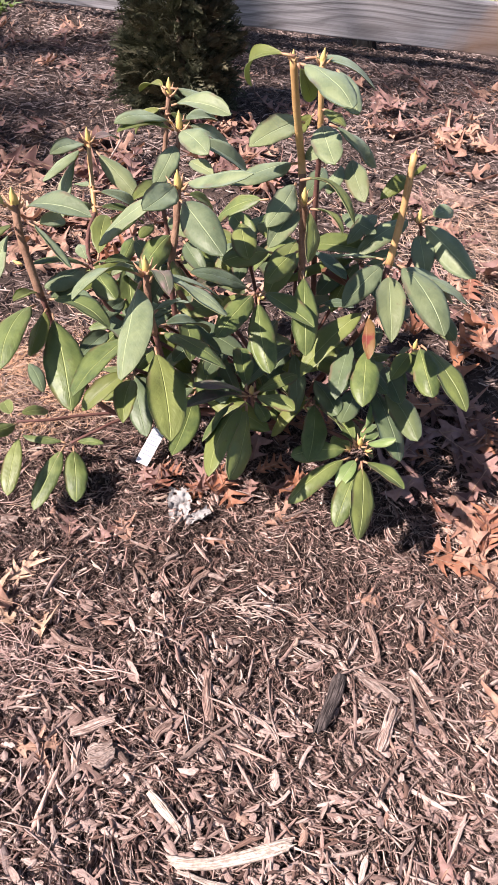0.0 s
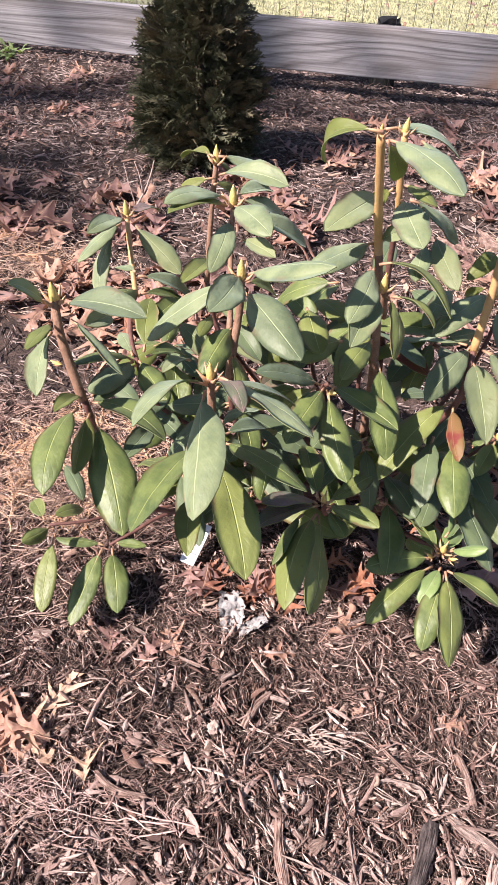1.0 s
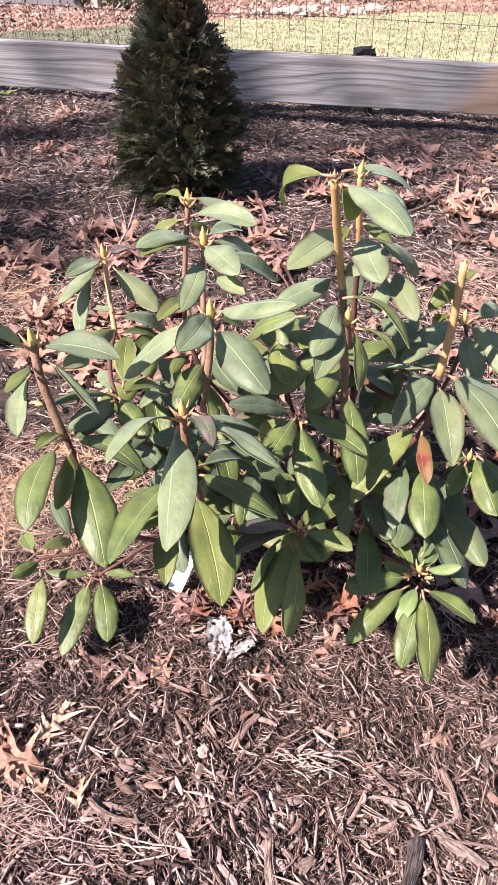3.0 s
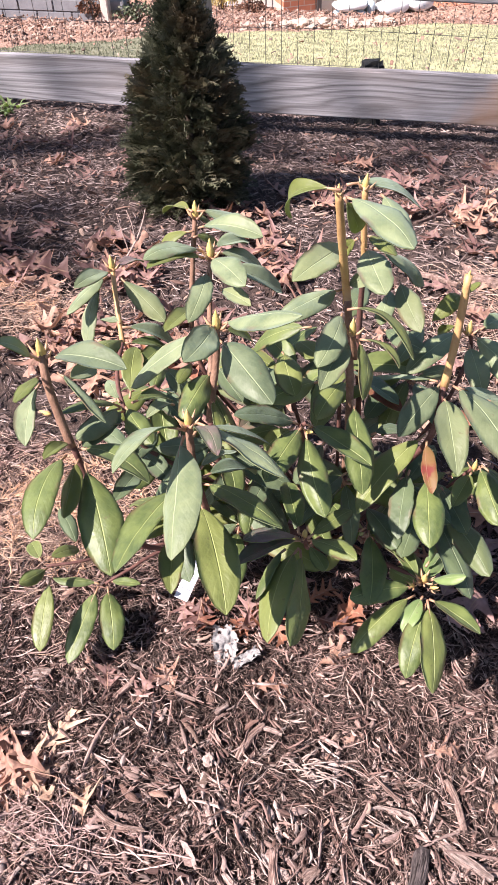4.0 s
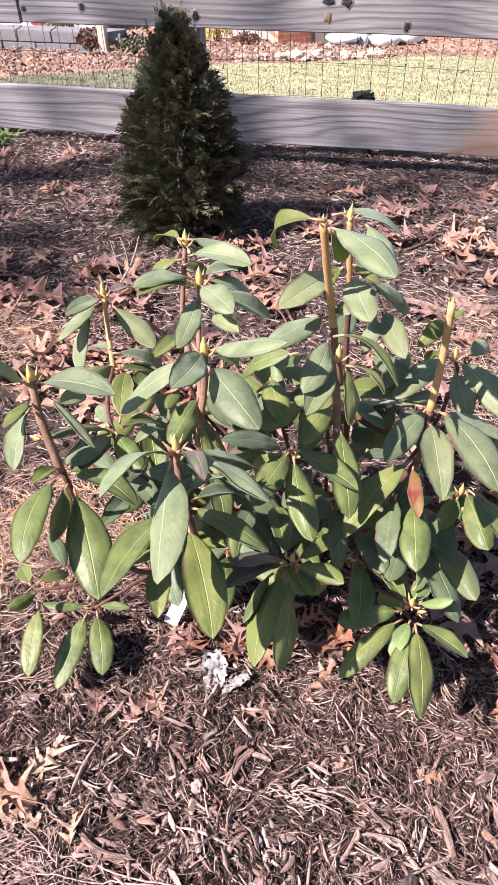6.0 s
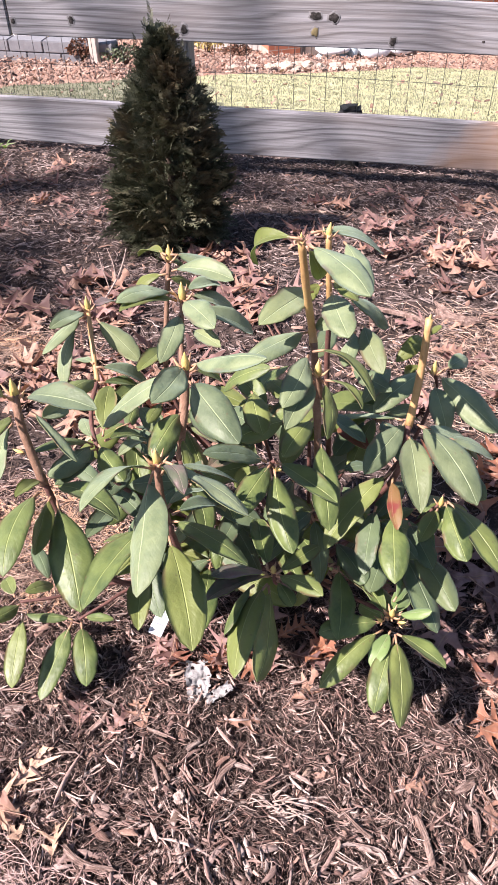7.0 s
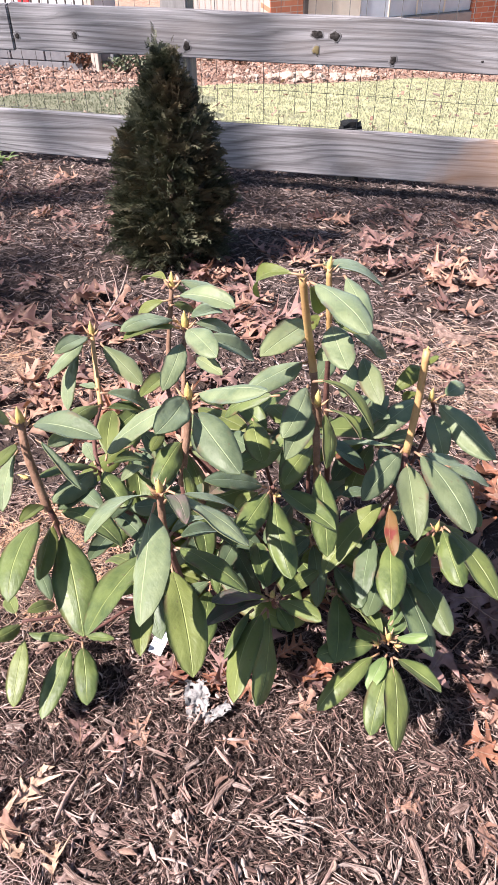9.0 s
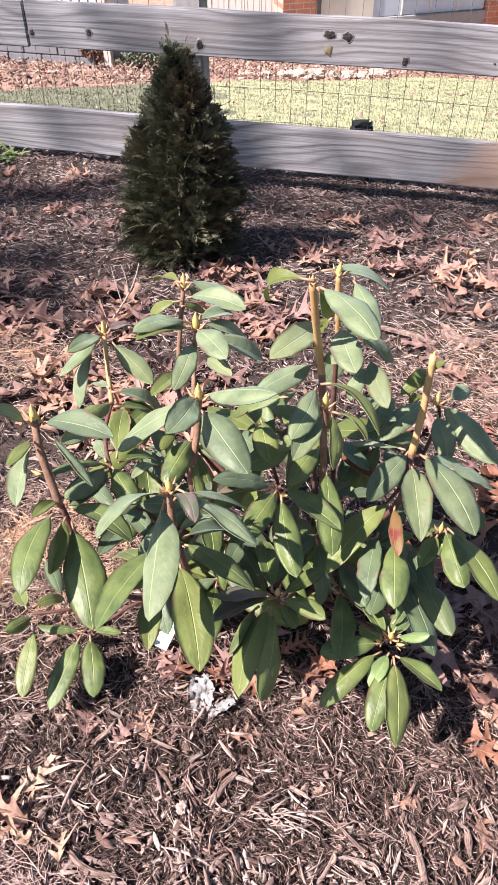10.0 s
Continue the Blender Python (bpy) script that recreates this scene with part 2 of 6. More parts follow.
def weathered(name, warm_end=False):
    """Silver-grey softwood: long grain arches, streaks, and on request a warmer tone towards +x."""
    n = Nodes(name, 0.78, 0.0, 0.35)
    warp = n.noise(5.0, 3, 0.5, n.coords((0.5, 1, 2.5)))
    field = n.noise(1.0, 2.5, 0.45, n.coords((0.6, 1, 9.0)), 0.35)
    at = n.tree.nodes.new("ShaderNodeSeparateXYZ")
    n.put(at.inputs[0], n.coords())
    arches = n.noise(1.0, 2.0, 0.4, n.coords((1.1, 1, 5.0)), 0.2)
    along = n.math("ADD", n.math("MULTIPLY", at.outputs[2], 38.0), n.math("MULTIPLY", arches, 8.5))
    rings = n.math("FRACT", n.math("ADD", n.math("ADD", along, n.math("MULTIPLY", field, 2.0)), n.math("MULTIPLY", n.noise(30, 3, 0.6, n.coords((0.08, 1, 2))), 0.35)))
    streak = n.noise(30, 6, 0.7, n.coords((0.05, 1, 6)))
    fine = n.noise(90, 4, 0.6, n.coords((0.03, 1, 6)))
    c = n.ramp(rings, (0.0, (0.37, 0.35, 0.36)), (0.5, (0.31, 0.292, 0.30)), (0.78, (0.062, 0.056, 0.058)), (0.94, (0.27, 0.255, 0.26)))
    c = n.mix(n.ramp(n.noise(3.0, 3, 0.6, n.coords((0.5, 1, 6))), (0.44, (0.35,)), (0.60, (0.0,))), c, (0.30, 0.285, 0.292))
    c = n.mix(n.ramp(streak, (0.38, (0.75,)), (0.56, (0.0,))), c, (0.125, 0.114, 0.117))
    c = n.mix(n.ramp(fine, (0.45, (0.0,)), (0.72, (0.45,))), c, (0.40, 0.388, 0.405))
    c = n.mix(n.ramp(warp, (0.50, (0.0,)), (0.68, (0.45,))), c, (0.20, 0.17, 0.158))
    if warm_end:
        sep = n.tree.nodes.new("ShaderNodeSeparateXYZ")
        n.put(sep.inputs[0], n.coords())
        edge = n.math("ADD", sep.outputs[0], n.math("SUBTRACT", n.math("MULTIPLY", n.noise(14, 3), 0.16), n.math("MULTIPLY", sep.outputs[2], 0.9)))
        c = n.mix(n.ramp(edge, (0.26, (0.0,)), (0.40, (0.85,))), c, n.mix(0.62, c, (0.46, 0.26, 0.15)))
    n.colour(c)
    n.bump(n.math("SUBTRACT", streak, n.math("MULTIPLY", rings, 0.35)), 0.6, 0.002)
    return n.material


BOARD = weathered("weathered_board")
BOARD_WARM = weathered("weathered_board_warm", True)
POST = plain("weathered_post", (0.20, 0.185, 0.18), (0.32, 0.30, 0.29), scale=12, stretch=(4, 4, 0.5), rough=0.85, bump=0.6)
KNOT = plain("knot", (0.006, 0.005, 0.005), (0.040, 0.035, 0.033), (0.115, 0.10, 0.095), scale=90, rough=0.95, bump=1.0, gloss=0.05)
KNOT_RING = plain("knot_ring", (0.11, 0.10, 0.10), (0.25, 0.237, 0.24), scale=90, rough=0.8, bump=0.4)
WIRE = plain("galvanised_wire", (0.08, 0.08, 0.08), (0.18, 0.175, 0.17), scale=60, rough=0.6, bump=0.2)
def conifer_skin():
    """Scale-leaved sprays: tufts of deep green, grey-green and winter bronze."""
    n = Nodes("arborvitae_spray", 0.6, 0.0, 0.5)
    isl = n.tree.nodes.new("ShaderNodeNewGeometry").outputs["Random Per Island"]
    c = n.ramp(n.noise(26, 3, 0.6), (0.36, (0.034, 0.040, 0.020)), (0.52, (0.085, 0.090, 0.048)), (0.66, (0.19, 0.185, 0.12)))
    bronze = n.ramp(n.noise(9, 3, 0.5), (0.5, (0.0,)), (0.68, (0.6,)))
    c = n.mix(bronze, c, (0.205, 0.135, 0.075))
    n.colour(n.mix(0.5, c, n.ramp(isl, (0.0, (0.45,)), (1.0, (1.0,))), "MULTIPLY"))
    return n.through_light(c, 0.12).material


CEDAR = conifer_skin()
BARK = plain("trunk_bark", (0.06, 0.045, 0.035), (0.13, 0.09, 0.065), scale=40, stretch=(3, 3, 0.5), rough=0.9, bump=0.8)

# ---- building helpers ----
def mesh_object(name, verts, faces, material, parent=None, uvs=None, smooth=True, slots=None):
    """One mesh object from vertex and face arrays."""
    me = bpy.data.meshes.new(name)
    me.from_pydata([tuple(v) for v in verts], [], [tuple(f) for f in faces])
    for m in material if isinstance(material, (list, tuple)) else [material]:
        me.materials.append(m)
    if slots is not None:
        me.polygons.foreach_set("material_index", np.asarray(slots, dtype=np.int32))
    if uvs is not None:
        layer = me.uv_layers.new(name="UVMap")
        idx = np.empty(len(me.loops), dtype=np.int32)
        me.loops.foreach_get("vertex_index", idx)
        layer.data.foreach_set("uv", np.asarray(uvs, dtype=np.float32)[idx].ravel())
    me.polygons.foreach_set("use_smooth", np.full(len(me.polygons), smooth))
    me.update()
    ob = new(name, me)
    if parent is not None:
        ob.parent = parent
    return ob


def part(name, bm, material, parent, label=""):
    """Links a bmesh as one mesh object under a thing or a part."""
    me = bpy.data.meshes.new(name)
    bm.to_mesh(me)
    bm.free()
    me.materials.append(material)
    ob = new(name, me)
    if parent is not None:
        ob.parent = parent
    return tagged(ob, label)


def thing(name, label, category, group="", kind=""):
    return tagged(new(name), label, category, group, kind)


def tube(points, radii, sides=8):
    """Vertices and faces of a tapered tube along points, closed at both ends."""
    pts = [Vector(p) for p in points]
    verts, faces, n = [], [], len(pts)
    for i, p in enumerate(pts):
        d = (pts[min(i + 1, n - 1)] - pts[max(i - 1, 0)]).normalized()
        a = d.orthogonal().normalized() if i == 0 else (a - d * a.dot(d)).normalized()
        b = d.cross(a)
        r = radii[i] if isinstance(radii, (list, tuple)) else radii
        verts += [p + r * (math.cos(t) * a + math.sin(t) * b) for t in (2 * math.pi * k / sides for k in range(sides))]
    for i in range(n - 1):
        for k in range(sides):
            faces.append((i * sides + k, i * sides + (k + 1) % sides, (i + 1) * sides + (k + 1) % sides, (i + 1) * sides + k))
    faces += [tuple(range(sides))[::-1], tuple((n - 1) * sides + k for k in range(sides))]
    return verts, faces


def smooth_line(points, steps=5):
    """A Catmull-Rom line through points."""
    p = [Vector(q) for q in points]
    p = [p[0] * 2 - p[1]] + p + [p[-1] * 2 - p[-2]]
    out = []
    for i in range(1, len(p) - 2):
        for s in range(steps):
            t = s / steps
            out.append(0.5 * ((2 * p[i]) + (p[i + 1] - p[i - 1]) * t + (2 * p[i - 1] - 5 * p[i] + 4 * p[i + 1] - p[i + 2]) * t * t
                              + (3 * p[i] - p[i - 1] - 3 * p[i + 1] + p[i + 2]) * t ** 3))
    return out + [p[-2]]


def block(size, bevel=0.0, cuts=0):
    """A box of that size, centred, as a bmesh, with softened edges."""
    bm = bmesh.new()
    bmesh.ops.create_cube(bm, size=1.0, matrix=Matrix.Diagonal((*size, 1)))
    if cuts:
        bmesh.ops.subdivide_edges(bm, edges=[e for e in bm.edges if abs((e.verts[0].co - e.verts[1].co).x) > size[0] * 0.9], cuts=cuts)
    if bevel:
        bmesh.ops.bevel(bm, geom=[e for e in bm.edges if len(e.link_faces) == 2 and e.calc_face_angle(0) > 0.5], offset=bevel, segments=2, affect="EDGES")
    return bm


FENCE_Y = 0.36


def ground_height(x, y):
    """Mulch with low heaps; the bed dips towards the fence, and behind it the yard falls away."""
    z = 0.014 * noise.noise((x * 2.3, y * 2.3, 0.0)) + 0.007 * noise.noise((x * 9, y * 9, 3.0))
    dip = 0.16 * (min(max(y + 0.9, 0.0), 1.26) / 1.26) ** 1.6
    fall = 0.22 * min(max(y - FENCE_Y, 0.0), 9.09)
    heap = 0.055 * math.exp(-((x + 1.6) / 0.75) ** 2 - ((y - 0.36) / 0.22) ** 2)
    return z * (1 if abs(x) < 30 and abs(y) < 30 else 0) + heap - dip - fall - 0.008


def slivers(name, n, area, length, width, thick, material, lift=0.004, tilt=0.25, curl=0.35, seed=1, keep=None, base=None):
    """Many loose bent strips lying on the ground, as one mesh. keep(x, y) tells how likely a piece stays."""
    g = np.random.default_rng(seed)
    x = g.uniform(area[0], area[1], n)
    y = g.uniform(area[2], area[3], n)
    if keep is not None:
        ok = g.random(n) < np.array([keep(a, b) for a, b in zip(x, y)])
        x, y = x[ok], y[ok]
    n = len(x)
    z = np.array([(base or ground_height)(a, b) for a, b in zip(x, y)]) + lift * g.random(n) ** 1.5
    L = length[0] + (length[1] - length[0]) * g.random(n) ** 2.2
    W = width[0] + (width[1] - width[0]) * g.random(n) ** 1.8
    T = thick * (0.5 + g.random(n))
    a, up, bend, roll = g.uniform(0, 6.283, n), g.normal(0, tilt, n), g.normal(0, curl, n), g.normal(0, 0.5, n)
    verts = np.zeros((n, 12, 3))
    for i, s in enumerate((-0.5, 0.0, 0.5)):
        h = a + bend * s * 2
        taper = (0.12 + 0.88 * g.random(n) ** 1.3) if i != 1 else (0.8 + 0.3 * g.random(n))
        cx, cy = x + L * s * np.cos(h), y + L * s * np.sin(h)
        cz = z + L * s * np.sin(up) * 0.6 + (0.25 * np.abs(bend) * L * (0.25 - s * s))
        sx, sy, sz = -np.sin(h) * np.cos(roll), np.cos(h) * np.cos(roll), np.sin(roll)
        for k, (u, v) in enumerate(((-0.5, 0), (-0.25, 1), (0.25, 1), (0.5, 0))):
            verts[:, i * 4 + k] = np.stack([cx + sx * W * u * taper, cy + sy * W * u * taper, cz + sz * W * u * taper + T * v], 1)
    quads = [(0, 1, 5, 4), (1, 2, 6, 5), (2, 3, 7, 6), (4, 5, 9, 8), (5, 6, 10, 9), (6, 7, 11, 10), (0, 3, 2, 1), (8, 9, 10, 11)]
    faces = (np.array(quads)[None] + 12 * np.arange(n)[:, None, None]).reshape(-1, 4)
    uvs = np.zeros((n, 12, 2))
    uvs[:, :, 0] = (g.random(n) * 60)[:, None] + W[:, None] * np.tile((0.0, 0.3, 0.7, 1.0), 3)[None] * 1000
    uvs[:, :, 1] = L[:, None] * np.repeat((0.0, 0.5, 1.0), 4)[None] * 1000
    return array_mesh(name, verts.reshape(-1, 3), faces, material, uvs.reshape(-1, 2))


def shreds(name, n, area, length, width, thick, material, lift=0.008, tilt=0.2, curl=0.6, seed=1, keep=None, rows=4, bundle=1, base=None):
    """Torn bark: ridged strips with ragged sides that bend along their length. They lie in bundles, and neighbours run roughly the same way."""
    g = np.random.default_rng(seed)
    m = max(1, n // bundle)
    bx, by = g.uniform(area[0], area[1], m), g.uniform(area[2], area[3], m)
    if keep is not None:
        ok = g.random(m) < np.array([keep(a, b) for a, b in zip(bx, by)])
        bx, by = bx[ok], by[ok]
        m = len(bx)
    run = np.array([4.0 * noise.noise((a * 6, b * 6, 5.0 + seed)) for a, b in zip(bx, by)]) + g.normal(0, 0.75, m)
    bend, bl = g.normal(0, curl, m), length[0] + (length[1] - length[0]) * g.random(m) ** 2.0
    wide = width[0] + (width[1] - width[0]) * g.random(m) ** 2.0
    pick = np.repeat(np.arange(m), bundle)
    n = len(pick)
    a = run[pick] + g.normal(0, 0.22 if bundle > 1 else 0.0, n)
    L, W = bl[pick] * g.uniform(0.6, 1.15, n), wide[pick] * g.uniform(0.6, 1.2, n)
    off = g.normal(0, 1.0, n) * W * (1.3 if bundle > 1 else 0)
    x, y = bx[pick] - np.sin(a) * off, by[pick] + np.cos(a) * off
    z = np.array([(base or ground_height)(u, v) for u, v in zip(x, y)]) + lift * g.random(n) ** 1.4
    T, up, roll, curve = thick * g.uniform(0.5, 1.5, n), g.normal(0, tilt, n), g.normal(0, 0.6, n), bend[pick] + g.normal(0, curl * 0.4, n)
    snake, phase = g.normal(0, curl * 0.5, n), g.uniform(0, 6.283, n)
    steps = np.linspace(-0.5, 0.5, rows)
    cx, cy = x - 0.5 * L * np.cos(a), y - 0.5 * L * np.sin(a)
    verts = np.zeros((n, rows * 3, 3))
    for i, s in enumerate(steps):
        h = a + curve * s * 1.6 + snake * np.sin(5 * s + phase)
        if i:
            cx, cy = cx + L / (rows - 1) * np.cos(h), cy + L / (rows - 1) * np.sin(h)
        end = i in (0, rows - 1)
        w = W * (0.1 + 0.6 * g.random(n) ** 1.5 if end else g.uniform(0.65, 1.15, n))
        cz = z + L * s * np.sin(up) * 0.7 + 0.22 * np.abs(curve) * L * (0.25 - s * s) + (g.normal(0, 0.0016, n) if end else 0)
        sx, sy, sz = -np.sin(h) * np.cos(roll), np.cos(h) * np.cos(roll), np.sin(roll)
        ridge = g.uniform(-0.2, 0.2, n)
        for k, (u, v) in enumerate(((-0.5, 0.0), (ridge, 1.0), (0.5, 0.0))):
            verts[:, i * 3 + k] = np.stack([cx + sx * w * u, cy + sy * w * u, cz + sz * w * u + T * v], 1)
    quads = [(3 * i + k, 3 * i + k + 1, 3 * i + k + 4, 3 * i + k + 3) for i in range(rows - 1) for k in (0, 1)]
    faces = (np.array(quads)[None] + 3 * rows * np.arange(n)[:, None, None]).reshape(-1, 4)
    uvs = np.zeros((n, rows * 3, 2))
    uvs[:, :, 0] = (g.random(n) * 60)[:, None] + W[:, None] * np.tile((0.0, 0.5, 1.0), rows)[None] * 1000
    uvs[:, :, 1] = L[:, None] * np.repeat(np.linspace(0, 1, rows), 3)[None] * 1000
    return array_mesh(name, verts.reshape(-1, 3), faces, material, uvs.reshape(-1, 2))


def array_mesh(name, verts, quads, material, uvs=None):
    """A mesh object of quads straight from arrays."""
    me = bpy.data.meshes.new(name)
    me.vertices.add(len(verts))
    me.vertices.foreach_set("co", np.asarray(verts, dtype=np.float32).ravel())
    me.loops.add(4 * len(quads))
    me.loops.foreach_set("vertex_index", np.asarray(quads, dtype=np.int32).ravel())
    me.polygons.add(len(quads))
    me.polygons.foreach_set("loop_start", np.arange(0, 4 * len(quads), 4, dtype=np.int32))
    me.materials.append(material)
    if uvs is not None:
        me.uv_layers.new(name="UVMap").data.foreach_set("uv", np.asarray(uvs, dtype=np.float32)[np.asarray(quads).ravel()].ravel())
    me.update(calc_edges=True)
    return new(name, me)


# ---- ground: one sheet, fine where the camera passes ----
def spread(fine_from, fine_to, step, far):
    inner = list(np.arange(fine_from, fine_to + step / 2, step))
    outer, s, a = [], step, 0.0
    while a < far:
        s *= 1.35
        a += s
        outer.append(a)
    return [fine_from - v for v in outer[::-1]] + inner + [fine_to + v for v in outer]


LAWN = plain("lawn_soil", (0.28, 0.28, 0.145), (0.38, 0.375, 0.20), (0.48, 0.45, 0.28), scale=9, rough=0.95, bump=0.8, depth=0.01)
GREY_LAWN = plain("grey_lawn_soil", (0.12, 0.125, 0.08), (0.19, 0.19, 0.12), (0.27, 0.25, 0.17), scale=9, rough=0.95, bump=0.8, depth=0.01)
LEAF_BED = plain("leaf_bed", (0.22, 0.12, 0.085), (0.42, 0.26, 0.19), (0.52, 0.36, 0.28), scale=14, rough=0.95, bump=1.0, depth=0.02)
gx, gy = spread(-1.9, 1.3, 0.025, 400), spread(-3.0, 0.5, 0.025, 400)
gx, gy = sorted(gx + list(np.arange(-6.1, 2.9, 0.11))), sorted(gy + list(np.arange(0.63, 10, 0.11)))
gv = [(x, y, ground_height(x, y)) for y in gy for x in gx]
gf, gs = [], []


def bed_edge(x):
    """Where the lawn ends at the leaf bed, across the yard."""
    return min(max(5.45 + 1.6 * (x + 1.5) + 0.25 * math.sin(x * 2.3), 2.0), 8.2)


def grey_grass(x, y):
    """The lawn is darker and grey-green to one side."""
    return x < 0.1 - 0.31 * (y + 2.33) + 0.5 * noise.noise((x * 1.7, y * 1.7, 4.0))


for j in range(len(gy) - 1):
    for i in range(len(gx) - 1):
        k = j * len(gx) + i
        gf.append((k, k + 1, k + 1 + len(gx), k + len(gx)))
        gs.append(0 if gy[j] < 0.95 else ((3 if grey_grass(gx[i], gy[j]) else 1) if gy[j] < bed_edge(gx[i]) else 2))
ground = tagged(mesh_object("ground", gv, gf, [MULCH, LAWN, LEAF_BED, GREY_LAWN], slots=gs), "dark brown mulch bed running into a pale lawn and leaf-strewn soil", "ground", kind="structure")

# unseen leafless tree, added to give the bed's fence side its broken shade
bare_tree = thing("bare_tree", "unseen leafless grey-barked tree, added to shade the bed", "tree")
shade_from = Vector((-0.97, -0.755, 0)) + Vector((-0.588, 0.81, 0)) * 1.05 + Vector((0.81, 0.588, 0)) * 0.6 + Vector((-0.15, -0.55, 0))
crown_at = shade_from + sun_way * 10.5
foot = Vector((crown_at.x, crown_at.y, ground_height(crown_at.x, crown_at.y) - 0.1))
v, f = tube(smooth_line([foot, foot + Vector((0.1, 0, 2.5)), foot + Vector((0.0, 0.1, 5.0)), crown_at - Vector((0, 0, 1.2)), crown_at + Vector((0.1, 0, 1.5))]), [0.16 - 0.0065 * i for i in range(21)], 10)
mesh_object("trunk", v, f, BARK, bare_tree)
r = random.Random(51)
tv_all, tf_all = [], []


def limb(p, d, length, radius, level):
    q = p + d * length * 0.5 + Vector((r.gauss(0, 0.05), r.gauss(0, 0.05), 0.04)) * length
    e = p + d * length + Vector((r.gauss(0, 0.1), r.gauss(0, 0.1), 0.08)) * length
    tv, tf = tube([p, q, e], [radius, radius * 0.75, radius * 0.4], 5)
    tf_all.extend(tuple(k + len(tv_all) for k in g) for g in tf)
    tv_all.extend(tv)
    if level:
        for _ in range(5):
            t = r.uniform(0.25, 1.0)
            a = p.lerp(q, t * 2) if t < 0.5 else q.lerp(e, t * 2 - 1)
            nd = (d * 0.6 + Vector((r.gauss(0, 1), r.gauss(0, 1), r.gauss(0.15, 0.8))).normalized() * 0.8).normalized()
            limb(a, nd, length * r.uniform(0.45, 0.7), radius * 0.55, level - 1)


for k in range(8):
    a = 2.4 * k
    limb(crown_at + Vector((0, 0, -1.3 + 0.32 * k)), Vector((math.cos(a), math.sin(a), r.uniform(0.1, 0.6))).normalized(), 0.8, 0.045, 3)
mesh_object("branches", tv_all, tf_all, BARK, bare_tree)

# ---- fence ----
fence = thing("fence", "weathered grey board fence with galvanised wire mesh behind", "fence", kind="structure")


def fence_board(x0, x1, z0, z1, material, seed):
    rnd = random.Random(seed)
    length, high = x1 - x0, z1 - z0
    bm = block((length, 0.032, high), 0.004, 24)
    p = rnd.random() * 9
    for v in bm.verts:
        wx = v.co.x + (x0 + x1) / 2
        v.co.z += 0.004 * math.sin(wx * 1.7 + p) * 0.5 + 0.0015 * math.sin(wx * 9 + p)
    bmesh.ops.translate(bm, verts=bm.verts, vec=((x0 + x1) / 2, FENCE_Y + 0.016, (z0 + z1) / 2))
    return part("board", bm, material, fence, "silver-grey weathered softwood board")


fence_board(-3.7, 3.0, -0.089, 0.072, BOARD_WARM, 1)
top_board = fence_board(-1.370, 2.8, 0.286, 0.432, BOARD, 2)
fence_board(-4.2, -1.376, 0.281, 0.427, BOARD, 3)


def knot(board, x, z, wide, high, ring=1.5, material=None):
    """A knot: a raised ring of swirled grain round a dark, sunken heart."""
    for name, scale, proud, skin in (("knot_ring", 1.15 + 0.9 * (ring - 1), 0.0005, KNOT_RING), ("knot", 1.0, 0.0022, material or KNOT)):
        bm = bmesh.new()
        bmesh.ops.create_uvsphere(bm, u_segments=14, v_segments=8, radius=1.0)
        for v in bm.verts:
            w = 1 + 0.45 * noise.noise((v.co.x * 1.6 + x * 40, v.co.z * 1.6 + z * 40, 1.0))
            v.co = Vector((x + v.co.x * wide / 2 * scale * w, FENCE_Y + v.co.y * proud, z + v.co.z * high / 2 * scale * w))
        for f in bm.faces:
            f.smooth = True
        part(name, bm, skin, board)


knot(top_board, -0.278, 0.381, 0.044, 0.022, 1.15)
knot(top_board, -0.219, 0.378, 0.032, 0.027, 1.25)
knot(top_board, -0.279, 0.334, 0.024, 0.028, 1.2, material=plain("knot_amber", (0.12, 0.09, 0.04), (0.22, 0.17, 0.08), scale=150, rough=0.7))
knot(top_board, -0.021, 0.314, 0.021, 0.026, 1.3)
knot(top_board, -1.136, 0.342, 0.018, 0.024, 1.5)
knot(top_board, -0.729, 0.325, 0.026, 0.028, 1.3)
knot(top_board, -1.355, 0.331, 0.016, 0.018, 1.6)
knot(top_board, 0.266, 0.325, 0.008, 0.007, 1.2)
for x in (-3.214, -0.774, 1.666, 4.106):
    bm = block((0.09, 0.09, 1.5), 0.006)
    bmesh.ops.translate(bm, verts=bm.verts, vec=(x, FENCE_Y + 0.078, 0.25))
    part("post", bm, POST, fence)
# wire mesh, 2 by 4 inches, on the back of the posts
v, f = tube([(0, 0, -0.22), (0, 0.001, 0.4), (0, 0, 0.95)], 0.0010, 5)
up_wire = None
for i in range(96):
    x = -3.0 + 0.0586 * i
    lean = random.Random(i).uniform(-0.004, 0.004)
    if up_wire is None:
        up_wire = mesh_object("wire", v, f, WIRE, fence)
        ob = up_wire
    else:
        ob = new("wire", up_wire.data)
        ob.parent = fence
    ob.matrix_basis = pose(x, FENCE_Y + 0.126, 0, 0, lean * 90, 0)
v, f = tube([(-3.1 + 0.33 * i, 0.0025 * math.sin(i), 0.004 * math.sin(i * 1.7)) for i in range(19)], 0.0009, 5)
cross_wire = mesh_object("wire", v, f, WIRE, fence)
cross_wire.matrix_basis = pose(0, FENCE_Y + 0.1285, -0.194)
for i in range(1, 10):
    ob = new("wire", cross_wire.data)
    ob.parent = fence
    ob.matrix_basis = pose(0.02 * i, FENCE_Y + 0.1285, -0.194 + 0.1172 * i)

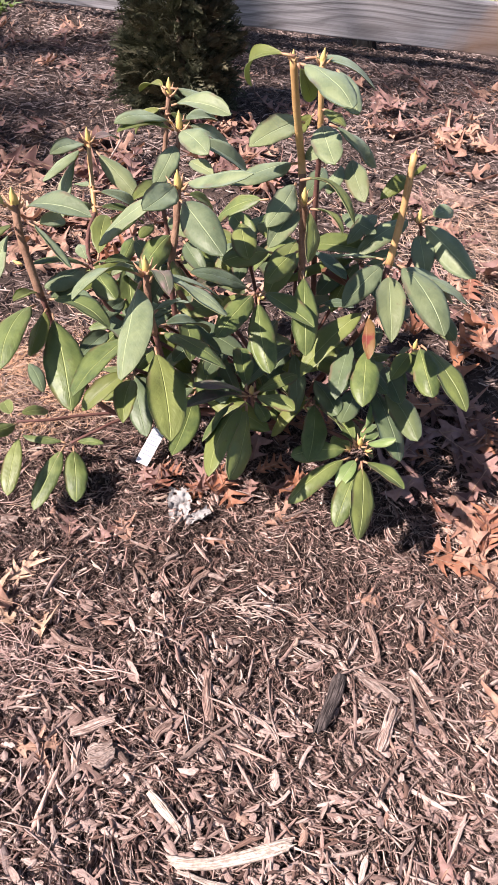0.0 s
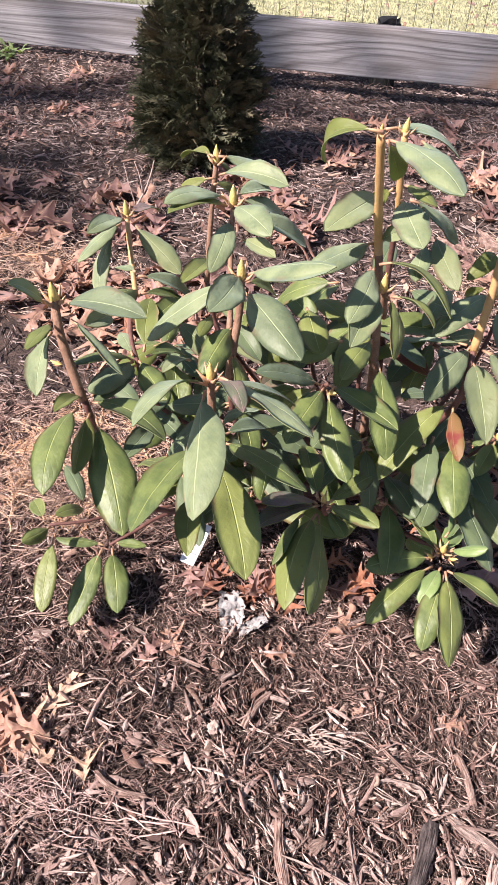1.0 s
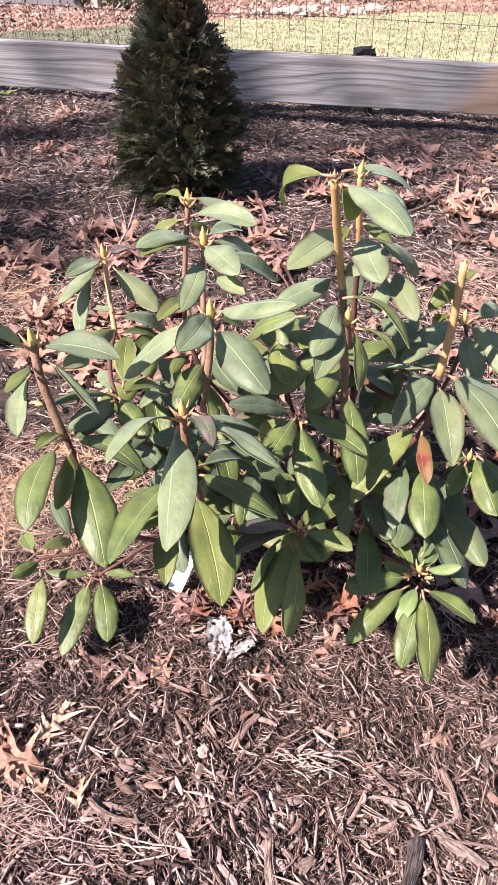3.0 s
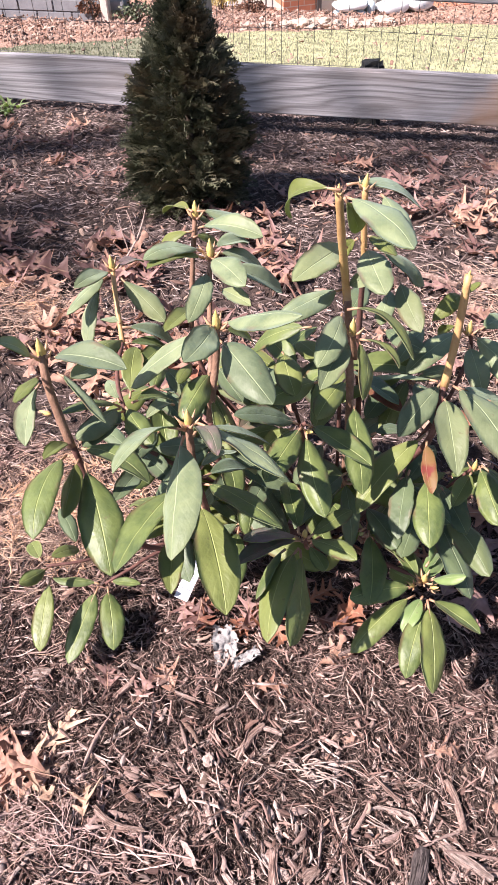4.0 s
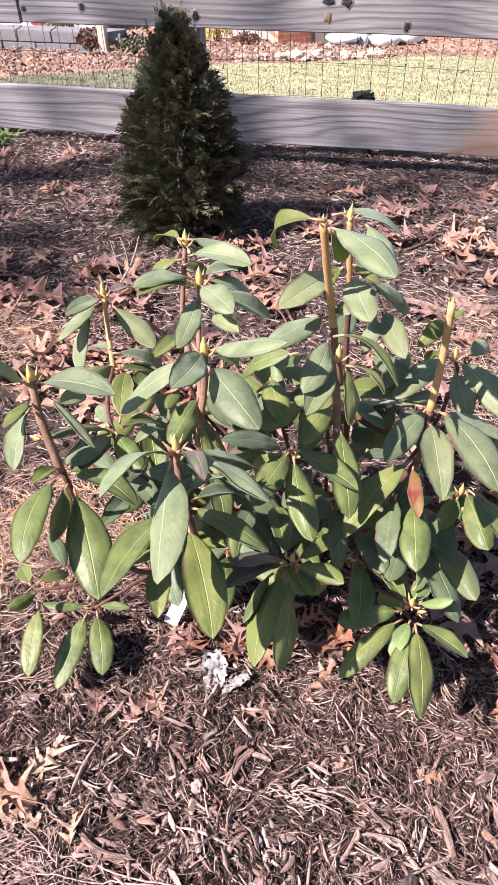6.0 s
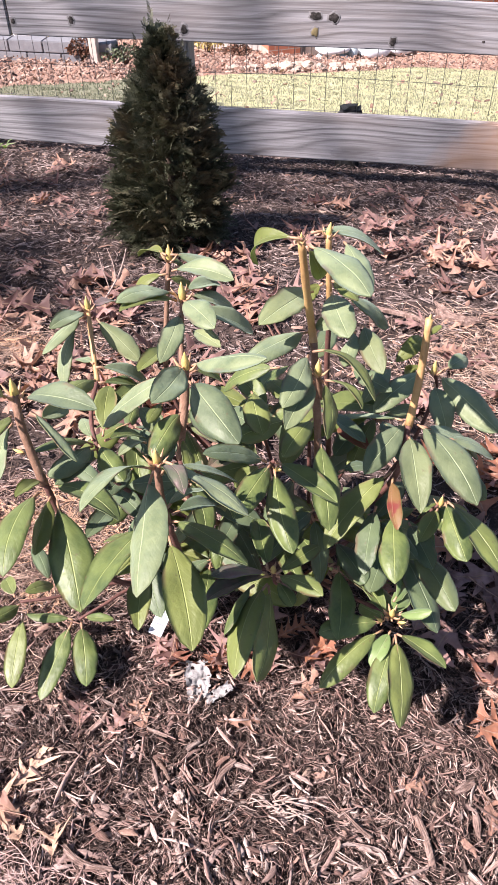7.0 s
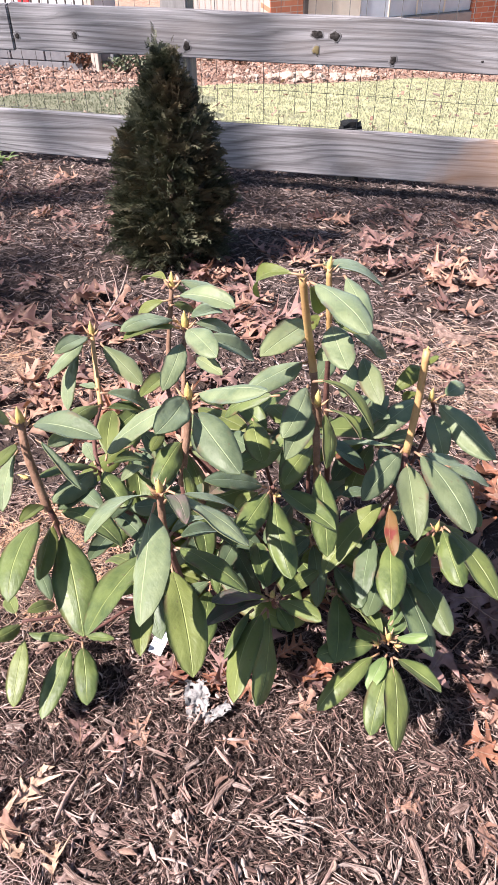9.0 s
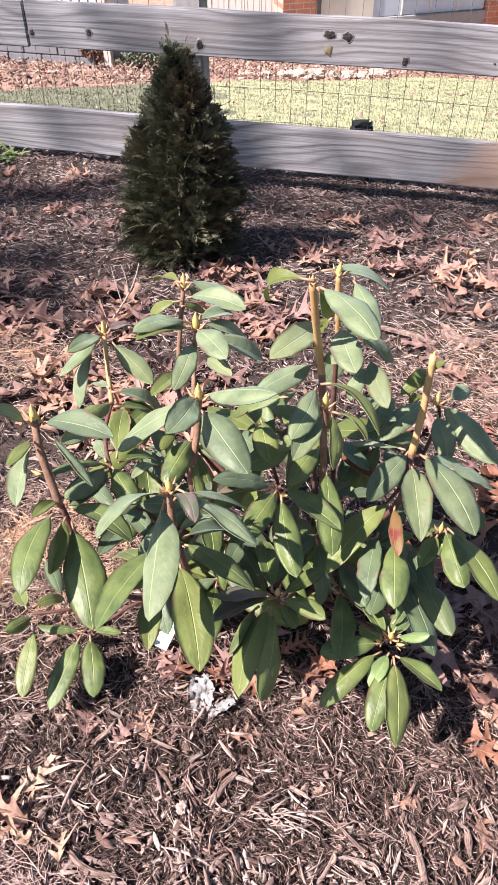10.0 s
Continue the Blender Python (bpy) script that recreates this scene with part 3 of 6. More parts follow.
# ---- arborvitae ----
tree = thing("arborvitae", "small dark green columnar arborvitae in the mulch", "conifer")
TREE_AT = Vector((-0.562, -0.44, -0.032))
v, f = tube([TREE_AT + Vector((0.004 * math.sin(z * 20), 0, z)) for z in (-0.03, 0.1, 0.25, 0.4, 0.5)], [0.016, 0.014, 0.011, 0.007, 0.003], 8)
mesh_object("trunk", v, f, BARK, tree)


def crown_radius(z):
    pts = ((0.0, 0.115), (0.05, 0.142), (0.12, 0.150), (0.22, 0.147), (0.30, 0.134), (0.37, 0.104), (0.43, 0.070), (0.47, 0.048), (0.50, 0.024), (0.53, 0.008))
    for (a, r), (b, s) in zip(pts, pts[1:]):
        if z <= b:
            return r + (s - r) * (z - a) / (b - a)
    return 0.006


def spray_strips(base, along, across, size, rnd, out, droop=0.3):
    """A flat fern-like spray: an axis that arches over, with alternating branchlets that fork again, each a narrow scaly blade."""
    thin = size * 0.040
    face = along.cross(across).normalized()
    last, n = base, 6
    for k in range(n):
        t = (k + 1) / n
        p = base + along * (size * t) - Vector((0, 0, size * droop * t * t))
        out.append((last, p, across, thin * (1.2 - 0.5 * t)))
        for side in (-1, 1):
            reach = size * (0.50 - 0.36 * t) * rnd.uniform(0.75, 1.2)
            way = (along * 0.9 + across * side * 0.75 + face * rnd.uniform(-0.2, 0.2)).normalized()
            q = p + way * reach - Vector((0, 0, reach * droop * 0.5))
            out.append((p, q, along, thin * 1.05))
            if reach > size * 0.2:
                m = p.lerp(q, 0.5)
                out.append((m, m + (along * 1.0 + across * side * 0.15).normalized() * reach * 0.5, across, thin * 0.9))
        last = p


rnd = random.Random(11)
blades = []
for k in range(2300):
    # the inner third fills the crown, the rest fans out over its surface
    inside = k < 700
    z = 0.52 * rnd.random() ** 1.05
    a = rnd.uniform(0, 2 * math.pi)
    R = crown_radius(z) * (1 + 0.20 * noise.noise((math.cos(a) * 2.2, math.sin(a) * 2.2, z * 15)) + 0.10 * noise.noise((math.cos(a) * 6, math.sin(a) * 6, z * 40)))
    size = rnd.uniform(0.045, 0.078) * (1.1 - 0.9 * max(0.0, z - 0.2))
    out = Vector((math.cos(a), math.sin(a), 0))
    rise = rnd.uniform(0.35, 1.5) + 2.5 * max(0, z - 0.3) - 0.5 * max(0.0, 0.15 - z) / 0.15
    along = (out + Vector((0, 0, rise)) + Vector((rnd.uniform(-0.5, 0.5), rnd.uniform(-0.5, 0.5), 0))).normalized()
    side = along.cross(out.cross(along)).normalized() if along.cross(out).length > 0.05 else along.orthogonal().normalized()
    turn = rnd.uniform(-1.2, 1.2)
    across = (Matrix.Rotation(turn, 3, along) @ along.cross(side).normalized()).normalized()
    reach = R * (rnd.uniform(0.2, 0.8) if inside else rnd.uniform(0.88, 1.08))
    base = TREE_AT + out * max(0.0, reach - size * 0.55) + Vector((-0.014 * (1 - z / 0.5), 0, 1.055 * max(0.0, z - size * 0.4)))
    spray_strips(base, along, across, size, rnd, blades, rnd.uniform(0.05, 0.45))
# thin leaders above the crown
for lead, foot_at, high in (((-0.018, 0.0), 0.42, 0.592), ((-0.042, 0.02), 0.40, 0.55), ((0.019, 0.01), 0.42, 0.562), ((0.036, -0.02), 0.40, 0.54), ((-0.062, 0.0), 0.36, 0.52), ((0.052, 0.0), 0.38, 0.51)):
    for k in range(13):
        z = foot_at + (high - 0.03 - foot_at) * k / 12
        a = rnd.uniform(0, 6.283)
        spray_strips(TREE_AT + Vector((*lead, z + 0.03)), Vector((0.45 * math.cos(a), 0.45 * math.sin(a), 1)).normalized(), Vector((math.sin(a), -math.cos(a), 0)), 0.037 * (1.25 - 0.06 * k), rnd, blades, 0.0)
bv, bf = np.zeros((len(blades) * 4, 3)), np.arange(len(blades) * 4).reshape(-1, 4)
for i, (p, q, s, w) in enumerate(blades):
    bv[4 * i:4 * i + 4] = p - s * w, p + s * w, q + s * w * 0.55, q - s * w * 0.55
crown = array_mesh("crown", bv, bf, CEDAR)
crown.parent = tree

# ---- rhododendron ----
shrub = thing("rhododendron", "young rhododendron shrub with drooping leathery green leaves in mulch", "shrub")


def leaf(base, turn, rise, length, width, roll=0, kind="green", arch=0.07):
    """One leaf from its base: heading and rise of its axis in degrees, true length and width, roll about the axis, and how far it arches.
    Upper and lower faces are separate skins; the stalk is a part of its own."""
    rnd = random.Random(hash((round(base[0] * 1000), turn, rise)) % 99991)
    rows, cols = 15, 8
    stalk = 0.07
    cup, wave, twist = rnd.choice((-0.5, -0.3, -0.18, -0.08, 0.10, 0.28)), rnd.uniform(0.02, 0.09), rnd.uniform(-0.6, 0.6)
    roll += rnd.uniform(-6, 6)
    arch += rnd.uniform(-0.03, 0.05)
    width *= 0.93
    skew, full, taper = rnd.uniform(0.96, 1.16), rnd.uniform(0.46, 0.61), rnd.uniform(0.1, 0.32)
    side_bend, ripple, tip_drop = rnd.uniform(-0.06, 0.06), rnd.uniform(0.01, 0.045), rnd.uniform(0.0, 0.045)
    verts, uvs, faces, slots = [], [], [], []
    for lower in (0, 1):
        for i in range(rows):
            t = i / (rows - 1)
            half = 0.5 * width * (max(0.0, math.sin(math.pi * t ** skew)) ** full) * (1 - taper * math.exp(-t / 0.16))
            x = length * (stalk + (1 - stalk) * t)
            lift = length * (arch * (4 * (x / length) * (1 - x / length)) - tip_drop * max(0.0, t - 0.72) ** 2 * 9)
            for j in range(cols + 1):
                u = 2 * j / cols - 1
                side = 1 + ripple * math.sin(23 * t + (2.1 if u < 0 else 0.0) + 40 * wave) + 0.4 * ripple * math.sin(47 * t + 9 * u)
                yy = u * max(half * side, 0.0006)
                groove = -0.07 * half * math.exp(-(u / 0.16) ** 2)
                quilt = 0.009 * half * math.sin(31 * t - 7 * abs(u)) * (1 - abs(u))
                zz = lift + cup * half * abs(u) ** 1.5 + groove + quilt + wave * half * math.sin(10 * t + 3 * u) * (0.4 + 0.8 * abs(u)) - 0.0009 * lower
                c, s = math.cos(twist * (t - 0.5)), math.sin(twist * (t - 0.5))
                verts.append((x, yy * c - (zz - lift) * s + side_bend * length * 4 * t * (1 - t) * 0.5, lift + (zz - lift) * c + yy * s))
                uvs.append((j / cols, t))
        o = lower * rows * (cols + 1)
        for i in range(rows - 1):
            for j in range(cols):
                a = o + i * (cols + 1) + j
                q = (a, a + 1, a + cols + 2, a + cols + 1)
                faces.append(q[::-1] if not lower else q)
                slots.append(lower)
    n1 = rows * (cols + 1)
    for i in range(rows - 1):
        for j in (0, cols):
            a = i * (cols + 1) + j
            faces.append((a, a + cols + 1, a + cols + 1 + n1, a + n1))
            slots.append(1)
    ob = mesh_object("leaf", verts, faces, [LEAF_TOP[kind], LEAF_BELOW], shrub, uvs, True, slots)
    ob.matrix_basis = pose(*base) @ Matrix.Rotation(radians(turn), 4, "Z") @ Matrix.Rotation(-radians(rise), 4, "Y") @ Matrix.Rotation(radians(roll), 4, "X")
    at = [(length * s, 0, length * arch * 4 * s * (1 - s) - 0.0012) for s in (-0.035, 0.04, stalk, stalk + 0.12)]
    v, f = tube(at, [0.0017, 0.0016, 0.0014, 0.0008], 6)
    mesh_object("stalk", v, f, PETIOLE, ob)
    if kind in ("red", "purple", "young", "under"):
        tagged(ob, {"red": "red-blotched ageing leaf", "purple": "purple-tinged leaf", "young": "bright young leaf", "under": "yellowish olive leaf"}[kind])
    return ob


def stem(name, points, r0, r1, material, label=""):
    line = smooth_line(points)
    n = len(line)
    rr = [0.8 * (r0 + (r1 - r0) * i / (n - 1)) * (1 + 0.05 * math.sin(i * 1.9)) for i in range(n)]
    v, f = tube(line, rr, 9)
    return tagged(mesh_object(name, v, f, material, shrub), label)


def bud(at, size, lean=(0, 0, 1), bracts=4):
    """A pointed winter bud of overlapping scales, with small bracts below."""
    d = Vector(lean).normalized()
    a = d.orthogonal().normalized()
    b = d.cross(a)
    p = Vector(at)
    prof = ((0, 0.17), (0.15, 0.21), (0.38, 0.215), (0.62, 0.16), (0.85, 0.07), (1.0, 0.01))
    verts, faces, sides = [], [], 10
    for h, r in prof:
        for k in range(sides):
            t = 2 * math.pi * k / sides + h
            w = 0.82 * r * (1 + 0.12 * (k % 2)) * size
            verts.append(p + d * h * size + a * math.cos(t) * w + b * math.sin(t) * w)
    for i in range(len(prof) - 1):
        for k in range(sides):
            faces.append((i * sides + k, i * sides + (k + 1) % sides, (i + 1) * sides + (k + 1) % sides, (i + 1) * sides + k))
    faces.append(tuple((len(prof) - 1) * sides + k for k in range(sides)))
    ob = tagged(mesh_object("bud", verts, faces, BUD, shrub), "pale yellow pointed bud")
    for k in range(bracts):
        t = 2 * math.pi * (k + 0.4) / bracts
        out = a * math.cos(t) + b * math.sin(t)
        pts = [p - d * size * 0.1, p + out * size * 0.35 + d * size * 0.15, p + out * size * 0.6 + d * size * 0.55]
        v, f = tube(pts, [size * 0.09, size * 0.08, size * 0.01], 6)
        mesh_object("bract", v, f, BUD_RED, ob)
    return ob


ROOT = Vector((-0.02, -1.56, -0.02))
# new growth, yellow to orange, on older reddish-brown wood
stem("shoot", [(-0.255, -1.504, 0.327), (-0.253, -1.483, 0.405), (-0.249, -1.461, 0.482)], 0.0048, 0.0042, TWIG)
stem("branch", [ROOT, (-0.12, -1.53, 0.12), (-0.23, -1.51, 0.23), (-0.255, -1.504, 0.33)], 0.0056, 0.0042, RED_STEM)
stem("branch", [ROOT, (-0.10, -1.61, 0.15), (-0.167, -1.70, 0.33), (-0.187, -1.64, 0.40), (-0.197, -1.595, 0.45), (-0.202, -1.562, 0.485)], 0.0056, 0.0036, TWIG)
stem("shoot", [(-0.164, -1.742, 0.38), (-0.160, -1.735, 0.42), (-0.157, -1.722, 0.455), (-0.157, -1.712, 0.492)], 0.0058, 0.0048, TWIG)
stem("branch", [ROOT, (-0.07, -1.65, 0.12), (-0.15, -1.73, 0.28), (-0.164, -1.742, 0.385)], 0.0056, 0.0046, RED_STEM)
stem("shoot", [(-0.325, -1.592, 0.352), (-0.339, -1.559, 0.388), (-0.357, -1.514, 0.422)], 0.0045, 0.004, SHOOT)
stem("branch", [(-0.15, -1.66, 0.16), (-0.26, -1.71, 0.28), (-0.281, -1.715, 0.355), (-0.308, -1.66, 0.363), (-0.326, -1.59, 0.355)], 0.0037, 0.0036, RED_STEM)
stem("shoot", [(-0.312, -1.802, 0.368), (-0.325, -1.790, 0.41), (-0.334, -1.780, 0.442), (-0.340, -1.766, 0.47)], 0.0066, 0.0058, TWIG)
stem("branch", [ROOT, (-0.17, -1.66, 0.05), (-0.275, -1.735, 0.10), (-0.305, -1.78, 0.25), (-0.312, -1.80, 0.37)], 0.0056, 0.0048, RED_STEM)
stem("shoot", [(-0.154, -1.832, 0.37), (-0.157, -1.834, 0.41), (-0.160, -1.826, 0.455)], 0.0055, 0.005, TWIG)
stem("branch", [ROOT, (-0.09, -1.64, 0.06), (-0.145, -1.75, 0.16), (-0.152, -1.80, 0.26), (-0.154, -1.832, 0.372)], 0.0056, 0.0045, RED_STEM)
stem("shoot", [(-0.026, -1.625, 0.478), (-0.030, -1.620, 0.50), (-0.036, -1.645, 0.568), (-0.041, -1.661, 0.629)], 0.0062, 0.0052, SHOOT)
stem("branch", [ROOT, (-0.01, -1.63, 0.16), (-0.010, -1.650, 0.32), (-0.016, -1.647, 0.41), (-0.026, -1.625, 0.482)], 0.0068, 0.0056, TWIG)
stem("shoot", [(-0.014, -1.577, 0.50), (-0.017, -1.582, 0.54), (-0.021, -1.581, 0.597)], 0.005, 0.0045, SHOOT)
stem("branch", [ROOT, (0.0, -1.57, 0.2), (-0.012, -1.575, 0.40), (-0.014, -1.577, 0.505)], 0.0056, 0.0042, RED_STEM)
stem("shoot", [(-0.010, -1.648, 0.42), (-0.013, -1.662, 0.45), (-0.015, -1.668, 0.472)], 0.0045, 0.004, TWIG)
stem("shoot", [(0.098, -1.628, 0.372), (0.102, -1.611, 0.44), (0.102, -1.597, 0.512)], 0.0062, 0.0056, SHOOT)
stem("branch", [ROOT, (0.03, -1.61, 0.14), (0.07, -1.65, 0.26), (0.092, -1.665, 0.33), (0.098, -1.628, 0.376)], 0.0056, 0.0048, RED_STEM)
stem("branch", [(0.04, -1.60, 0.15), (0.11, -1.55, 0.27), (0.134, -1.51, 0.34), (0.128, -1.512, 0.376)], 0.0037, 0.0032, RED_STEM)
stem("branch", [(0.05, -1.61, 0.12), (0.12, -1.63, 0.19), (0.157, -1.636, 0.255)], 0.0031, 0.0028, RED_STEM)
stem("branch", [ROOT, (0.01, -1.66, 0.13), (0.011, -1.720, 0.158), (0.057, -1.749, 0.172), (0.105, -1.777, 0.186)], 0.0043, 0.0034, RED_STEM, "bare reddish low branch")
stem("branch", [ROOT, (-0.03, -1.70, 0.14), (-0.037, -1.795, 0.24), (-0.040, -1.806, 0.28)], 0.0043, 0.0034, RED_STEM)
stem("branch", [ROOT, (-0.05, -1.62, 0.18), (-0.066, -1.67, 0.31), (-0.058, -1.702, 0.357)], 0.0043, 0.0034, RED_STEM)
stem("branch", [ROOT, (-0.14, -1.63, 0.05), (-0.257, -1.715, 0.073), (-0.297, -1.764, 0.080), (-0.326, -1.792, 0.075)], 0.0043, 0.0028, RED_STEM)
stem("branch", [(-0.18, -1.66, 0.062), (-0.315, -1.747, 0.095), (-0.357, -1.786, 0.113), (-0.399, -1.807, 0.12)], 0.0031, 0.0028, RED_STEM)
bud((-0.249, -1.461, 0.478), 0.024, (0, 0.1, 1))
bud((-0.202, -1.562, 0.482), 0.026)
bud((-0.157, -1.712, 0.488), 0.025)
bud((-0.357, -1.514, 0.420), 0.022)
bud((-0.340, -1.766, 0.466), 0.026)
bud((-0.160, -1.826, 0.452), 0.022, (0, 0, 1), 6)
bud((-0.041, -1.661, 0.625), 0.012, (0, 0, 1), 6)
bud((-0.021, -1.581, 0.594), 0.018, (0.1, 0, 1), 5)
bud((-0.015, -1.668, 0.468), 0.022)
bud((0.102, -1.597, 0.508), 0.010, (0.1, 0, 1), 3)
bud((0.127, -1.512, 0.373), 0.022)
bud((0.157, -1.638, 0.252), 0.018)
bud((-0.040, -1.806, 0.275), 0.018, (0, -0.2, 1))
bud((-0.054, -1.712, 0.353), 0.016, (0.4, -0.5, 0.5))
bud((0.108, -1.779, 0.187), 0.021, (0, -0.2, 1), 7)
bud((0.096, -1.786, 0.182), 0.014, (-0.5, -0.3, 0.8), 5)
bud((0.118, -1.785, 0.183), 0.013, (0.6, -0.3, 0.7), 5)
bud((-0.337, -1.787, 0.40), 0.013, (-1, 0, 0.4), 2)

# whorl s1
leaf((-0.253, -1.464, 0.49), 143, -23, 0.074, 0.021, -1, 'under')
leaf((-0.242, -1.461, 0.489), 31, -27, 0.098, 0.034, 5)
leaf((-0.24, -1.472, 0.471), -19, 7, 0.098, 0.035, 13)
leaf((-0.243, -1.467, 0.481), 85, -35, 0.057, 0.02, 41, 'under')
leaf((-0.251, -1.478, 0.467), 178, -42, 0.066, 0.024, -33, 'under', 0.2)
leaf((-0.245, -1.48, 0.461), 66, -33, 0.057, 0.022, 26, 'under')
# whorl s3
leaf((-0.213, -1.565, 0.493), -122, 18, 0.09, 0.031, -13)
leaf((-0.21, -1.569, 0.486), -121, 17, 0.09, 0.032, 2, 'under')
leaf((-0.197, -1.559, 0.494), 68, -18, 0.074, 0.029, 14)
leaf((-0.193, -1.561, 0.489), 50, -36, 0.09, 0.03, 25)
leaf((-0.199, -1.567, 0.484), -51, 8, 0.09, 0.036, 26)
leaf((-0.184, -1.568, 0.475), 34, -36, 0.098, 0.035, 17)
leaf((-0.185, -1.584, 0.453), -44, 11, 0.066, 0.022, 18)
leaf((-0.203, -1.577, 0.47), -90, -7, 0.09, 0.03, -15)
# whorl s4
leaf((-0.15, -1.711, 0.496), -22, 27, 0.107, 0.042, 5)
leaf((-0.158, -1.715, 0.495), -95, 12, 0.09, 0.036, -25)
leaf((-0.165, -1.721, 0.49), -171, -40, 0.123, 0.043, -4)
leaf((-0.15, -1.724, 0.482), -48, -4, 0.107, 0.045, 18, 'mottled')
# whorl s4b
leaf((-0.165, -1.72, 0.432), -100, -3, 0.074, 0.034, -20, 'deep')
leaf((-0.155, -1.685, 0.468), 56, -42, 0.057, 0.021, 31, 'under')
leaf((-0.159, -1.74, 0.41), -66, -1, 0.057, 0.019, -34, 'under')
leaf((-0.188, -1.719, 0.442), -89, 14, 0.049, 0.016, -14, 'under')
# whorl s2
leaf((-0.36, -1.519, 0.418), -101, 17, 0.082, 0.028, -23)
leaf((-0.364, -1.524, 0.413), -112, -9, 0.082, 0.031, 18)
leaf((-0.37, -1.534, 0.405), -91, -38, 0.089, 0.032, 27)
leaf((-0.345, -1.518, 0.409), -22, -32, 0.085, 0.033, 27)
leaf((-0.352, -1.512, 0.423), 67, -19, 0.057, 0.019, 2, 'purple')
# whorl s2n
leaf((-0.289, -1.652, 0.431), 40, -42, 0.082, 0.03, 9)
leaf((-0.297, -1.651, 0.436), 147, -19, 0.041, 0.015, 5)
leaf((-0.292, -1.664, 0.419), -97, 22, 0.074, 0.028, -20, 'deep')
leaf((-0.285, -1.663, 0.416), 41, -35, 0.074, 0.025, -2, 'deep')
leaf((-0.275, -1.704, 0.367), 102, 10, 0.082, 0.031, 12, 'deep')
leaf((-0.278, -1.716, 0.358), -47, 1, 0.074, 0.034, 12, 'deep')
leaf((-0.287, -1.717, 0.361), -118, 29, 0.09, 0.03, 7, 'deep')
leaf((-0.286, -1.719, 0.358), -100, 17, 0.09, 0.033, -10)
leaf((-0.281, -1.72, 0.355), -103, 9, 0.082, 0.027, -10, 'dark')
leaf((-0.287, -1.713, 0.365), 126, -10, 0.057, 0.02, -7)
leaf((-0.27, -1.707, 0.361), 55, -31, 0.066, 0.026, -3, 'deep')
leaf((-0.224, -1.695, 0.354), -107, 21, 0.057, 0.019, -1)
# whorl l
leaf((-0.347, -1.774, 0.472), -98, 50, 0.066, 0.022, -49)
leaf((-0.328, -1.766, 0.467), -18, 14, 0.107, 0.037, 2, 'mottled')
leaf((-0.319, -1.773, 0.453), -37, -7, 0.09, 0.024, -50)
leaf((-0.286, -1.754, 0.453), -92, 26, 0.057, 0.022, -45)
leaf((-0.338, -1.792, 0.448), -77, -7, 0.082, 0.03, 22)
leaf((-0.34, -1.786, 0.455), -82, 18, 0.066, 0.023, 9, 'under')
# whorl ln
leaf((-0.316, -1.801, 0.374), -91, 27, 0.057, 0.02, -4, 'under')
leaf((-0.317, -1.814, 0.364), -82, 5, 0.123, 0.041, 12, 'deep')
leaf((-0.303, -1.812, 0.358), -79, -1, 0.082, 0.028, 17, 'under')
leaf((-0.294, -1.814, 0.352), -60, -15, 0.135, 0.053, -3, 'deep')
leaf((-0.301, -1.8, 0.366), -25, 6, 0.107, 0.04, -19, 'deep')
leaf((-0.303, -1.794, 0.372), 72, -17, 0.074, 0.026, 7, 'dark')
# whorl c
leaf((-0.164, -1.834, 0.454), -110, 19, 0.107, 0.031, 28, 'green', 0.16)
leaf((-0.163, -1.841, 0.447), -79, -4, 0.139, 0.052, 41)
leaf((-0.152, -1.834, 0.45), -49, 19, 0.057, 0.022, -16, 'purple', 0.25)
leaf((-0.149, -1.825, 0.457), -32, 3, 0.115, 0.038, -35)
leaf((-0.139, -1.825, 0.453), 36, -39, 0.09, 0.024, -14)
leaf((-0.142, -1.858, 0.426), 63, -18, 0.057, 0.022, -21)
# whorl cn
leaf((-0.149, -1.846, 0.359), -65, -4, 0.135, 0.047, 2, 'deep')
leaf((-0.148, -1.83, 0.372), -32, 11, 0.115, 0.04, -22, 'deep')
leaf((-0.148, -1.823, 0.377), 51, -33, 0.082, 0.031, -5, 'dark')
leaf((-0.171, -1.841, 0.37), -102, 8, 0.131, 0.044, 16, 'deep')
leaf((-0.167, -1.882, 0.34), -78, 5, 0.074, 0.028, -8, 'deep')
# whorl m
leaf((-0.062, -1.709, 0.355), -107, -3, 0.09, 0.036, -18, 'deep')
leaf((-0.056, -1.713, 0.351), -68, -19, 0.107, 0.037, 8, 'deep')
leaf((-0.053, -1.705, 0.358), -37, 5, 0.098, 0.033, 1, 'deep')
leaf((-0.068, -1.706, 0.359), -138, 33, 0.098, 0.032, -16, 'dark')
leaf((-0.051, -1.669, 0.394), -126, 15, 0.082, 0.033, -37, 'deep')
leaf((-0.095, -1.653, 0.42), -69, -3, 0.074, 0.034, 7, 'deep')
leaf((-0.105, -1.702, 0.37), -108, 19, 0.066, 0.03, -31, 'purple')
leaf((-0.073, -1.711, 0.355), 177, -53, 0.057, 0.022, -41, 'deep')
leaf((-0.069, -1.629, 0.443), 171, -36, 0.09, 0.033, -22, 'deep')
leaf((-0.006, -1.68, 0.378), -74, -30, 0.109, 0.038, -8, 'deep')
leaf((-0.019, -1.663, 0.397), -108, 0, 0.074, 0.03, -16, 'deep')
